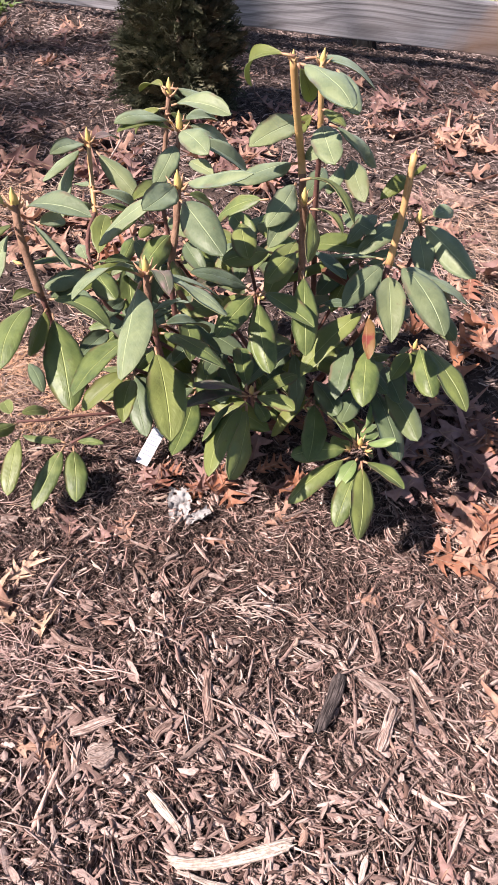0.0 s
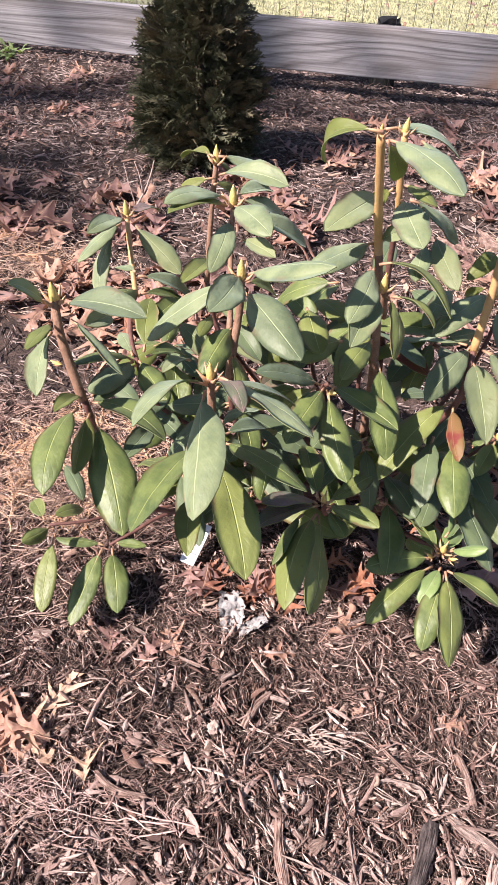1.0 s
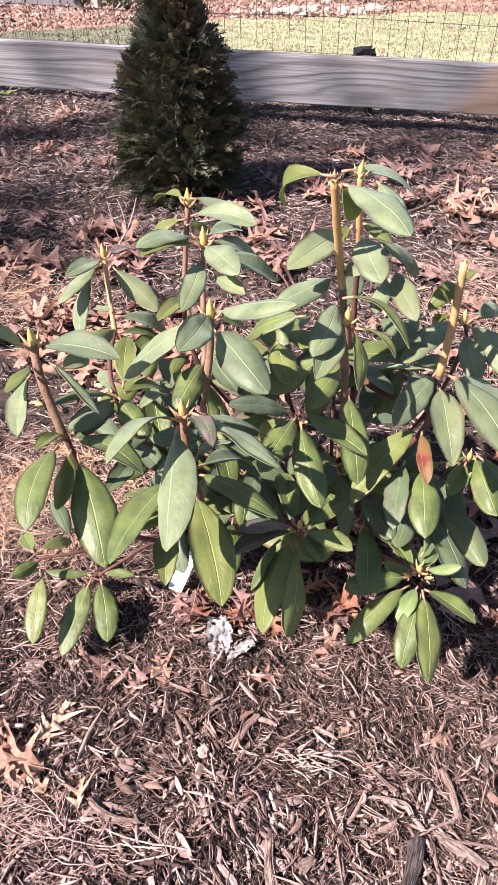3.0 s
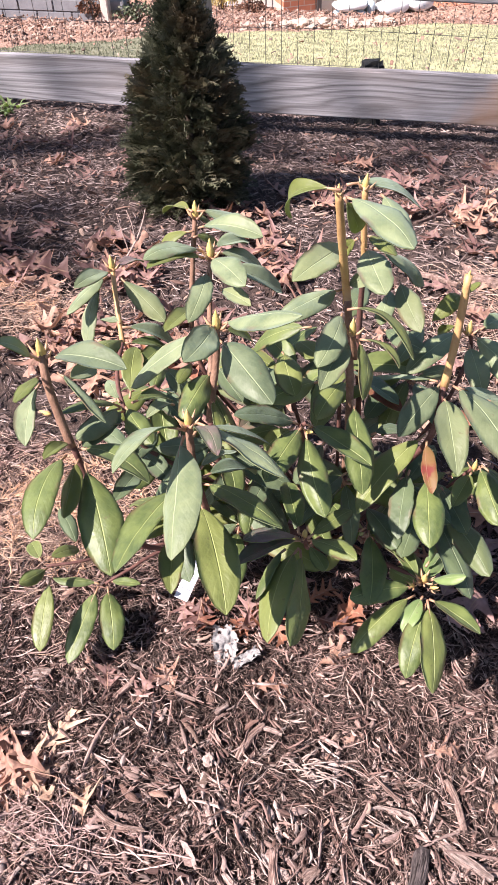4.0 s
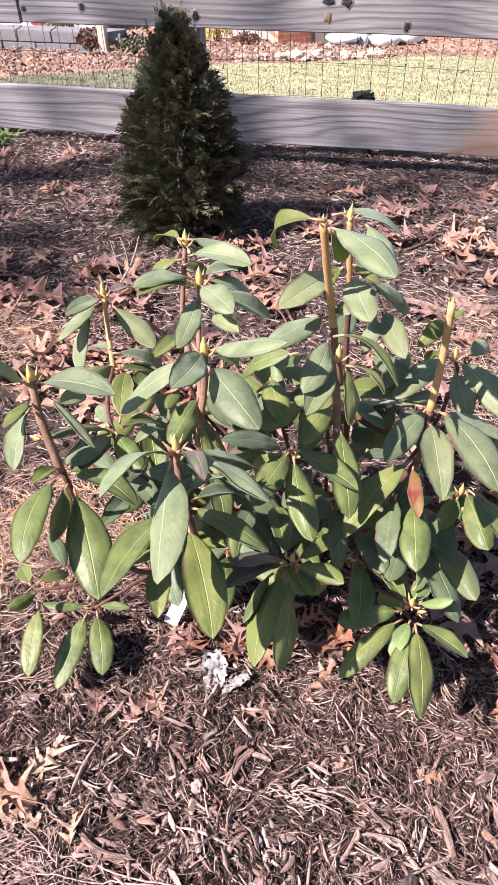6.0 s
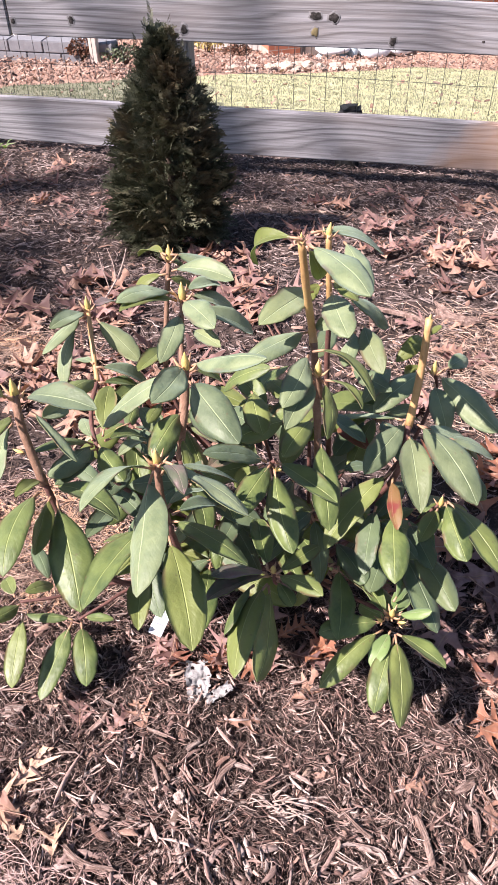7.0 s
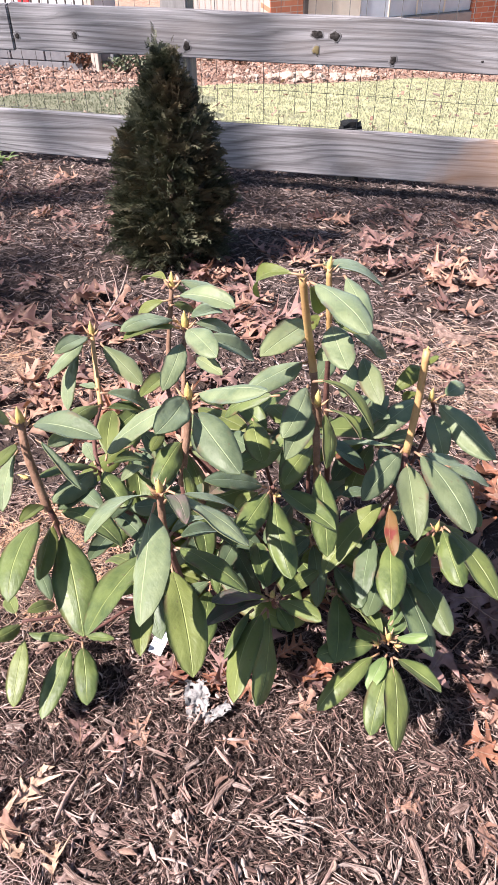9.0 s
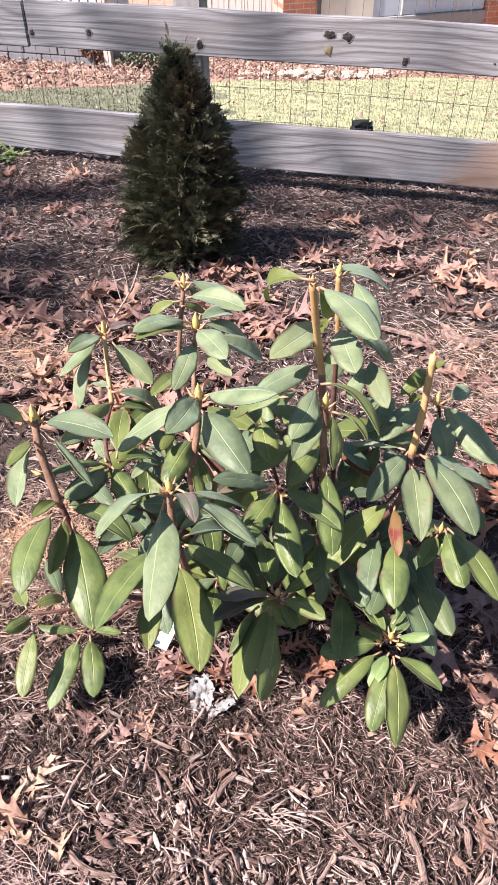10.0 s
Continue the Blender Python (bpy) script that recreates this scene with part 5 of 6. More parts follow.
for x, y, k, s, t in ((0.165, -1.905, 1, 0.42, 20), (0.285, -1.80, 2, 0.8, 160), (0.335, -1.83, 1, 0.85, 70), (-0.30, -1.885, 0, 0.65, 110),
                     (-0.235, -1.895, 0, 0.6, 70), (-0.215, -1.88, 1, 0.5, 130), (0.005, -1.80, 1, 0.6, 60), (-0.07, -1.86, 1, 0.5, 20), (-0.40, -2.06, 1, 0.8, 10),
                     (0.36, -2.03, 1, 0.8, 200), (0.30, -2.22, 0, 0.7, 60), (-0.212, -2.205, 1, 0.62, 20), (-0.335, -1.980, 3, 0.62, 75), (-0.350, -2.026, 3, 0.7, 15), (-0.330, -2.050, 3, 0.45, 140), (-0.27, -2.056, 3, 0.42, 110), (0.27, -1.93, 1, 0.6, 300)):
    drop_leaf(x, y, k, 1.0, t, 0.2).scale = [s] * 3

tagged(mesh_object("leaf_drift", drift[0], drift[1], OAK, None, drift[2], True, drift[3]), "drifts of curled reddish-brown oak leaves towards the fence", "leaf litter", kind="stuff")

CRUMBS = chip_stuff("leaf_crumbs", (0.26, 0.145, 0.11), (0.42, 0.27, 0.21), (0.17, 0.09, 0.07), (0.52, 0.37, 0.29), (0.10, 0.058, 0.046), (0.34, 0.20, 0.155))
tagged(shreds("leaf_crumbs", 2600, (-1.8, 1.0, -1.40, 0.35), (0.012, 0.045), (0.004, 0.016), 0.003, CRUMBS, 0.018, 0.5, 0.5, 61, rows=4), "broken bits of dry leaves on the mulch", "leaf litter", kind="stuff")
tagged(shreds("leaf_crumbs", 420, (-0.65, 0.55, -2.3, -1.40), (0.012, 0.04), (0.005, 0.014), 0.003, CRUMBS, 0.016, 0.4, 0.5, 62, rows=4), "broken bits of dry leaves on the mulch", "leaf litter", kind="stuff")

# ---- wood pieces that stand out ----
def split_piece(points, wide, thick, material, label, seed):
    """A split strip of wood: ridged lengthwise, with uneven sides and ends torn strand by strand."""
    r = random.Random(seed)
    line = smooth_line(points, 5)
    n = len(line)
    long = sum((line[i + 1] - line[i]).length for i in range(n - 1))
    strands = max(2, min(8, round(wide / 0.0022)))
    m = 2 * strands + 3
    tear = min(0.3, 0.9 * wide / long + 0.06)
    start = [tear * r.random() ** 1.5 for _ in range(strands)]
    stop = [1 - tear * r.random() ** 1.5 for _ in range(strands)]
    crown = [r.uniform(0.75 if wide < 0.02 else 0.92, 1.1) for _ in range(strands)]
    left, right = r.uniform(0, 6), r.uniform(0, 6)
    verts, uvs, faces = [], [], []
    for i in range(n):
        for k in range(m):
            j = min(strands - 1, max(0, (k - 1) // 2))
            t = start[j] + (stop[j] - start[j]) * i / (n - 1)
            q = min(n - 1.001, t * (n - 1))
            p = line[int(q)].lerp(line[int(q) + 1], q - int(q))
            d = (line[int(q) + 1] - line[int(q)]).normalized()
            u = min(1.0, max(0.0, (k - 1) / (m - 3))) - 0.5
            side = d.cross(Vector((0, 0, 1))).normalized()
            w = wide * (0.82 + 0.16 * math.sin(7 * t + left) if u < 0 else 0.82 + 0.16 * math.sin(8 * t + right)) * (0.72 + 0.28 * math.sin(math.pi * (0.12 + 0.76 * t)))
            h = -0.35 if k in (0, m - 1) else crown[j] * (1.0 - 1.5 * u * u) - (0.09 if k % 2 else 0.0) + r.uniform(-0.08, 0.08)
            verts.append(p + side * w * u + Vector((0, 0, thick * h)))
            uvs.append((seed * 7.3 + u * wide * 1000, t * long * 1000))
    for i in range(n - 1):
        for k in range(m - 1):
            faces.append((i * m + k, i * m + k + 1, (i + 1) * m + k + 1, (i + 1) * m + k))
    faces += [tuple(range(m))[::-1], tuple((n - 1) * m + k for k in range(m))]
    faces += [(i * m, (i + 1) * m, (i + 1) * m + m - 1, i * m + m - 1) for i in range(n - 1)]
    ob = mesh_object("wood_piece", [v - line[0] for v in verts], faces, material, uvs=uvs, smooth=False)
    ob.matrix_basis = Matrix.Translation(line[0])
    return tagged(ob, label, "wood piece", "loose wood in the mulch")


def lying(*xy, lift=0.014):
    return [(x, y, ground_height(x, y) + lift) for x, y in xy]


split_piece(lying((-0.018, -2.292), (0.03, -2.283), (0.09, -2.255), (0.125, -2.238)), 0.017, 0.007, BLEACHED_WOOD, "long bleached splinter of wood on the mulch", 1)
split_piece(lying((0.0, -2.296), (0.04, -2.300), (0.075, -2.298)), 0.008, 0.004, BLEACHED_WOOD, "bleached splinter of wood on the mulch", 2)
split_piece(lying((-0.058, -2.226), (-0.03, -2.243), (-0.004, -2.260)), 0.012, 0.005, BLEACHED_WOOD, "pale wood splinter on the mulch", 4)
for seed, (line, wide, wood, words) in enumerate((
    (((0.155, -2.018), (0.189, -2.033), (0.224, -2.045)), 0.017, PALE_WOOD, "pale split strip of wood on the mulch"),
    (((0.219, -2.052), (0.210, -2.087), (0.205, -2.115)), 0.022, PALE_WOOD, "broad pale split block on the mulch"),
    (((0.086, -1.994), (0.123, -1.997), (0.135, -2.007)), 0.010, PALE_WOOD, "pale splinter on the mulch"),
    (((0.133, -2.007), (0.142, -2.015), (0.150, -2.023)), 0.008, PALE_WOOD, "short pale splinter on the mulch"),
    (((0.167, -1.946), (0.183, -1.977), (0.191, -2.008)), 0.012, TAN_WOOD, "long tan bark strip on the mulch"),
    (((0.070, -1.954), (0.102, -1.975), (0.117, -1.984)), 0.008, TAN_WOOD, "thin tan bark strip on the mulch"),
    (((0.029, -2.106), (0.064, -2.118), (0.083, -2.138)), 0.008, PALE_WOOD, "bent pale splinter on the mulch"),
    (((0.049, -2.050), (0.064, -2.100), (0.082, -2.131)), 0.004, PALE_WOOD, "thin pale bark string on the mulch"),
    (((0.230, -1.998), (0.252, -2.016), (0.268, -2.033)), 0.010, PALE_WOOD, "pale wood strip on the mulch"),
    (((0.231, -2.006), (0.265, -2.054), (0.285, -2.078)), 0.012, TAN_WOOD, "long tan bark strip on the mulch"),
    (((0.214, -1.911), (0.228, -1.899), (0.244, -1.886)), 0.013, TAN_WOOD, "yellowish split block on the mulch"),
    (((0.245, -1.893), (0.253, -1.901), (0.261, -1.910)), 0.005, TAN_WOOD, "small yellowish splinter on the mulch"),
    (((0.144, -2.029), (0.136, -2.070), (0.129, -2.114)), 0.026, DARK_CHUNK, "dark weathered bark chunk on the mulch"),
    (((0.262, -1.884), (0.269, -1.899), (0.276, -1.913)), 0.008, PALE_WOOD, "short pale splinter on the mulch"),
    (((0.009, -2.092), (0.018, -2.084), (0.028, -2.075)), 0.018, TAN_WOOD, "short broad wood chip on the mulch"),
    (((0.238, -1.918), (0.242, -1.940), (0.244, -1.961)), 0.011, TAN_WOOD, "tan wood chip on the mulch"),
    (((-0.176, -2.185), (-0.153, -2.170), (-0.120, -2.149)), 0.018, PALE_WOOD, "broad pale wood splinter on the mulch"),
    (((-0.030, -2.058), (-0.023, -2.092), (-0.008, -2.130)), 0.018, TAN_WOOD, "rough brown stick on the mulch"),
    (((-0.081, -2.100), (-0.067, -2.110), (-0.054, -2.120)), 0.011, PALE_WOOD, "pale wood chip on the mulch"),
    (((-0.142, -2.208), (-0.127, -2.199), (-0.113, -2.190)), 0.040, PALE_WOOD, "broad pinkish bark plate on the mulch"),
    (((-0.153, -2.227), (-0.157, -2.210), (-0.161, -2.192)), 0.015, PALE_WOOD, "pale split block on the mulch"),
    (((-0.256, -2.063), (-0.223, -2.076), (-0.178, -2.077)), 0.012, TAN_WOOD, "tan bark strip on the mulch"),
    (((-0.135, -1.921), (-0.127, -1.911), (-0.119, -1.901)), 0.009, PALE_WOOD, "small pale chip on the mulch"),
    (((-0.198, -1.901), (-0.180, -1.905), (-0.163, -1.909)), 0.006, PALE_WOOD, "thin pale splinter on the mulch"),
    (((-0.079, -1.922), (-0.061, -1.926), (-0.042, -1.929)), 0.009, PALE_WOOD, "pale splinter on the mulch"),
    (((-0.092, -1.974), (-0.083, -1.942), (-0.066, -1.921)), 0.014, TAN_WOOD, "curved tan bark strip on the mulch"),
    (((-0.279, -1.928), (-0.268, -1.912), (-0.255, -1.884)), 0.011, TAN_WOOD, "curved tan bark strip on the mulch"),
    (((-0.071, -2.168), (-0.066, -2.153), (-0.054, -2.139)), 0.018, TAN_WOOD, "pinkish bark chunk on the mulch"),
    (((-0.402, -1.912), (-0.388, -1.908), (-0.375, -1.905)), 0.016, PALE_WOOD, "pale wood chip on the mulch"),
    (((-0.250, -1.877), (-0.264, -1.874), (-0.276, -1.869)), 0.006, PALE_WOOD, "thin pale splinter on the mulch"),
)):
    split_piece(lying(*line, lift=0.012), 0.85 * wide, 0.22 * wide + 0.0018, wood, words, seed + 20)
split_piece(lying((0.175, -0.715), (0.22, -0.77), (0.29, -0.79)), 0.03, 0.015, TAN_WOOD, "pale bleached piece of wood on the mulch", 12)
split_piece(lying((0.03, -0.77), (0.10, -0.785), (0.17, -0.805), lift=0.02), 0.012, 0.008, TAN_WOOD, "weathered stick on the mulch", 13)
split_piece(lying((0.055, -0.495), (0.10, -0.45), (0.145, -0.36), lift=0.015), 0.009, 0.007, TAN_WOOD, "thin dry stick on the mulch", 14)

# ---- dry twig by the arborvitae and straw ----
twig = thing("dry_twig", "thin bare forked twig sticking out of the mulch", "twig")
for name, pts, r0 in (("stem", [(-0.635, -0.885, 0.0), (-0.60, -0.84, 0.055), (-0.585, -0.82, 0.09), (-0.575, -0.805, 0.128)], 0.003),
                      ("fork", [(-0.598, -0.838, 0.062), (-0.605, -0.83, 0.10), (-0.618, -0.82, 0.128)], 0.0017),
                      ("fork", [(-0.612, -0.855, 0.036), (-0.63, -0.84, 0.09), (-0.64, -0.83, 0.125)], 0.0015)):
    line = smooth_line(pts, 5)
    v, f = tube(line, [r0 * (1 - 0.6 * i / len(line)) for i in range(len(line))], 6)
    mesh_object(name, v, f, DRY_WOOD, twig)
def dry_sprig(stems, twiglets, radius, material, label, seed):
    """A dead conifer sprig: crooked stems that fork again and again into fine, bent twiglets lying nearly flat."""
    sprig = thing("dry_conifer_sprig", label, "twig")
    r = random.Random(seed)
    for k, line in enumerate(stems):
        pts = smooth_line([Vector((x, y, ground_height(x, y) + 0.014 + 0.006 * math.sin(3 * i + k))) for i, (x, y) in enumerate(line)], 6)
        pts = [q + Vector((r.gauss(0, 0.0012), r.gauss(0, 0.0012), 0)) for q in pts]
        n = len(pts)
        v, f = tube(pts, [radius * (1 - 0.65 * i / n) for i in range(n)], 5)
        axis = mesh_object("twig", v, f, material, sprig)
        vv, ff = [], []

        def fork(at, heading, length, thick, level):
            q, h, line = at, heading, [at]
            for i in range(4):
                h += r.gauss(0, 0.22)
                q = q + Vector((math.cos(h), math.sin(h), r.uniform(-0.25, 0.3))) * length / 4
                line.append(q)
                if level < 2 and i and r.random() < 0.75:
                    fork(q, h + r.choice((-1, 1)) * r.uniform(0.4, 0.9), length * r.uniform(0.35, 0.6), thick * 0.75, level + 1)
            tv, tf = tube(line, [thick, thick * 0.9, thick * 0.8, thick * 0.7, thick * 0.4], 4)
            ff.extend(tuple(c + len(vv) for c in g) for g in tf)
            vv.extend(tv)

        for i in range(round(twiglets * n / 13)):
            t = (0.15 + 0.84 * r.random() ** 0.75) * (n - 1.01)
            d = pts[int(t) + 1] - pts[int(t)]
            fork(pts[int(t)].lerp(pts[int(t) + 1], t % 1), math.atan2(d.y, d.x) + r.choice((-1, 1)) * r.uniform(0.3, 0.8), r.uniform(0.012, 0.045), radius * 0.6, 0)
        if vv:
            tagged(mesh_object("spray", vv, ff, material, axis), kind="stuff")


PINK_TWIG = plain("dead_pink_twig", (0.29, 0.18, 0.156), (0.43, 0.295, 0.262), (0.52, 0.385, 0.34), scale=60, rough=0.8, bump=0.3)
RUST_SPRAY = plain("dead_rust_spray", (0.40, 0.215, 0.12), (0.54, 0.33, 0.21), (0.62, 0.43, 0.30), scale=60, rough=0.8, bump=0.3)
dry_sprig((((-0.112, -2.094), (-0.209, -2.094), (-0.277, -2.086), (-0.33, -2.082), (-0.40, -2.06)), ((-0.150, -2.098), (-0.222, -2.107), (-0.271, -2.112), (-0.32, -2.112), (-0.39, -2.09)),
           ((-0.141, -2.104), (-0.20, -2.122), (-0.25, -2.134), (-0.31, -2.132), (-0.39, -2.12)), ((-0.117, -2.128), (-0.135, -2.105), (-0.15, -2.099)), ((-0.25, -2.110), (-0.29, -2.085), (-0.34, -2.06))),
          9, 0.0012, PINK_TWIG, "dry pinkish-brown branching conifer sprig lying on mulch", 4)
for k, (x, y, turn) in enumerate(((-0.42, -1.55, 200), (-0.50, -1.60, 150), (-0.40, -1.66, 230), (-0.52, -1.70, 100), (-0.36, -1.54, 120), (-0.46, -1.50, 170), (-0.34, -1.60, 250), (-0.58, -1.62, 40),
                                  (-0.80, -1.08, 20), (-0.72, -1.12, 140), (-0.88, -1.05, 80), (-0.30, -1.52, 60), (-0.45, -1.60, 300), (-0.44, -1.63, 20), (-0.55, -1.56, 330), (-0.38, -1.62, 170))):
    c, w = math.cos(math.radians(turn)), math.sin(math.radians(turn))
    dry_sprig((((x - 0.06 * c, y - 0.06 * w), (x - 0.01 * w, y + 0.01 * c), (x + 0.06 * c, y + 0.06 * w)),), 30, 0.0015, RUST_SPRAY, "dead rust-coloured lacy conifer spray on the mulch", 40 + k)


def straw_at(x, y):
    return max(math.exp(-((x + 0.46) / 0.13) ** 2 - ((y + 1.62) / 0.13) ** 2), math.exp(-((x + 0.36) / 0.07) ** 2 - ((y + 1.56) / 0.08) ** 2),
               0.8 * math.exp(-((x + 0.80) / 0.18) ** 2 - ((y + 1.08) / 0.10) ** 2), 0.6 * math.exp(-((x + 0.39) / 0.06) ** 2 - ((y + 2.10) / 0.07) ** 2),
               0.5 * math.exp(-((x - 0.32) / 0.2) ** 2 - ((y + 0.95) / 0.2) ** 2))


tagged(slivers("pine_straw", 80000, (-1.1, 0.7, -2.25, -0.7), (0.03, 0.10), (0.0008, 0.0016), 0.001, STRAW, 0.02, 0.35, 0.4, 21, straw_at), "loose tan pine straw on the mulch", "straw", kind="stuff")

# ---- a frayed shred of pale bark ----
shred = thing("bark_shred", "frayed tuft of pale bark fibres on the mulch", "wood piece")
r = random.Random(29)
for k in range(26):
    a, n = r.uniform(-0.5, 0.9) + (math.pi if k % 3 == 0 else 0.0), r.uniform(0.012, 0.042)
    p = Vector((-0.002 + r.uniform(-0.02, 0.02), -1.971 + r.uniform(-0.014, 0.014), 0.019))
    d = Vector((math.cos(a), math.sin(a) * 0.7, 0))
    s = Vector((-d.y, d.x, 0)) * r.uniform(-0.4, 0.4)
    line = smooth_line([p, p + d * n * 0.5 + s * n * 0.4 + Vector((0, 0, r.uniform(0.002, 0.010))), p + d * n + s * n + Vector((0, 0, r.uniform(-0.002, 0.006)))], 4)
    v, f = tube(line, [0.0014 * (1 - 0.7 * i / len(line)) for i in range(len(line))], 5)
    mesh_object("fibre", v, f, DRY_WOOD, shred)

# ---- plant tag and litter under the shrub ----
WHITE_TAG = plain("white_plastic", (0.58, 0.58, 0.62), (0.66, 0.66, 0.70), scale=20, rough=0.4, bump=0.1)
INK = plain("grey_print", (0.16, 0.17, 0.22), (0.24, 0.25, 0.31), scale=50, rough=0.5, bump=0.05)
tag = thing("plant_tag", "white printed plastic plant tag under the shrub", "label")
along = Vector((0.0135, 0.055, 0.023)).normalized()
flat = Vector((1.0, -0.25, -0.12)).cross(along).normalized()
tag.matrix_basis = Matrix.Translation((-0.219, -1.735, 0.034)) @ Matrix((along.cross(flat), along, flat)).transposed().to_4x4()
bm = block((0.022, 0.064, 0.0012), 0.0004)
part("card", bm, WHITE_TAG, tag)
for k in range(7):
    bm = block((0.018 - 0.003 * (k % 3), 0.0019, 0.0006))
    bmesh.ops.translate(bm, verts=bm.verts, vec=(-0.001 * (k % 3), 0.022 - 0.0062 * k, -0.0011))
    part("print_bar", bm, INK, tag)
    bm = block((0.018 - 0.003 * (k % 3), 0.0019, 0.0006))
    bmesh.ops.translate(bm, verts=bm.verts, vec=(-0.001 * (k % 3), 0.022 - 0.0062 * k, 0.0011))
    part("print_bar", bm, INK, tag)


def crumple(name, at, size, material, label, seed, stretch=(1, 0.6, 0.45)):
    bm = bmesh.new()
    bmesh.ops.create_icosphere(bm, subdivisions=4, radius=1.0)
    for v in bm.verts:
        d = v.co.normalized()
        k = 1 + 0.5 * noise.noise(d * 1.7 + Vector((seed, 0, 0))) + 0.35 * abs(noise.noise(d * 4.1 + Vector((0, seed, 0)))) + 0.12 * noise.noise(d * 11)
        v.co = Vector((d.x * stretch[0], d.y * stretch[1], d.z * stretch[2])) * k * size
    ob = part(name, bm, material, None)
    ob.matrix_basis = pose(*at, 0, 0, 40 * seed)
    return tagged(ob, label, "litter")


PAPER = plain("crumpled_paper", (0.06, 0.054, 0.05), (0.27, 0.255, 0.25), (0.42, 0.405, 0.40), scale=60, rough=0.8, bump=0.5)


def paper_scrap(at, turn, wide, long, label, seed):
    """A torn, crumpled bit of paper: creased sheet with ragged edges and a few holes."""
    r = random.Random(seed)
    nx, ny = 14, 18
    top, faces = [], []
    for j in range(ny + 1):
        for i in range(nx + 1):
            u, v = i / nx - 0.5, j / ny - 0.5
            q = Vector((u * 3.2 + seed, v * 4.2, seed))
            h = 0.011 * abs(noise.noise(q)) + 0.006 * abs(noise.noise(q * 2.3)) + 0.012 * u * u
            top.append(Vector((u * wide * (1 + 0.3 * noise.noise(Vector((v * 4, seed, 0)))) + 0.003 * noise.noise(q * 1.9), v * long + 0.003 * noise.noise(q * 2.1 + Vector((9, 0, 0))), h)))
    for j in range(ny):
        for i in range(nx):
            u, v = (i + 0.5) / nx - 0.5, (j + 0.5) / ny - 0.5
            edge = 1 - 2 * max(abs(u), abs(v)) + 0.30 * noise.noise(Vector((u * 9, v * 9, seed + 3)))
            hole = noise.noise(Vector((u * 7, v * 8, seed + 8)))
            if edge > 0.02 and hole < 0.55:
                c = j * (nx + 1) + i
                faces.append((c, c + 1, c + nx + 2, c + nx + 1))
    m = len(top)
    below = [q + Vector((0, 0, -0.0008)) for q in top]
    ob = mesh_object("paper_scrap", top + below, faces + [tuple(q + m for q in f[::-1]) for f in faces], PAPER)
    ob.matrix_basis = pose(*at, 14, 8, turn)
    return tagged(ob, label, "litter")


paper_scrap((-0.146, -1.818, 0.010), 20, 0.034, 0.056, "crumpled dirty white paper scrap on the mulch", 1)
paper_scrap((-0.112, -1.832, 0.008), -50, 0.016, 0.042, "torn grey-white paper scrap on the mulch", 3)
crumple("pebble", (-0.128, -1.981, 0.014), 0.0075, DRY_WOOD, "small pale stone in the mulch", 2, (1, 0.8, 0.6))

# ---- green weed by the fence ----
weed = thing("weed", "low tuft of green weed by the fence", "weed")
r = random.Random(8)
for k in range(60):
    a, n = r.uniform(0, 6.283), r.uniform(0.03, 0.075)
    base = Vector((-1.53 + r.uniform(-0.07, 0.07), 0.27 + r.uniform(-0.05, 0.05), ground_height(-1.53, 0.27) + 0.004))
    d = Vector((math.cos(a), math.sin(a), r.uniform(0.2, 0.8))).normalized()
    s = d.cross(Vector((0, 0, 1))).normalized() * 0.006
    m = base + d * n * 0.6 + Vector((0, 0, 0.008))
    mesh_object("blade", [base - s * 0.4, base + s * 0.4, m + s, m - s, base + d * n + s * 0.2, base + d * n - s * 0.2], [(0, 1, 2, 3), (3, 2, 4, 5)], LEAF_TOP["young"], weed, [(0.3, 0), (0.7, 0), (1, 0.5), (0, 0.5), (0.6, 1), (0.4, 1)])

# ---- the yard behind the fence ----
GRASS = chip_stuff("grass_blades", (0.28, 0.295, 0.185), (0.36, 0.36, 0.24), (0.45, 0.425, 0.30), (0.30, 0.315, 0.20), (0.49, 0.455, 0.335), rough=0.7, share=0.2)
g = np.random.default_rng(31)
n = 64000
d = 0.97 + 7.6 * g.random(n) ** 1.35
x = -0.35 + (g.random(n) - 0.66) * (1.9 + 0.85 * d)
ok = np.array([b < bed_edge(a) for a, b in zip(x, d)])
x, d = x[ok], d[ok]
n = len(x)
z = np.array([ground_height(a, b) for a, b in zip(x, d)])
h, a, w = g.uniform(0.008, 0.018, n), g.uniform(0, 6.283, n), g.uniform(0.0012, 0.0024, n) * (1 + 0.2 * d)
lean = g.uniform(0.1, 1.0, n)
px, py = np.cos(a), np.sin(a)
gv = np.zeros((n, 4, 3))
for k, (s, t) in enumerate(((-1, 0), (1, 0), (0.25, 1), (-0.25, 1))):
    gv[:, k] = np.stack([x - py * w * s + px * lean * h * t, d + px * w * s + py * lean * h * t, z + h * t], 1)
GREY_GRASS = chip_stuff("grey_grass_blades", (0.13, 0.155, 0.085), (0.20, 0.215, 0.13), (0.28, 0.265, 0.18), (0.15, 0.175, 0.10), (0.10, 0.09, 0.06), rough=0.7, share=0.15)
grey_side = np.array([grey_grass(p, q) for p, q in zip(x, d)])
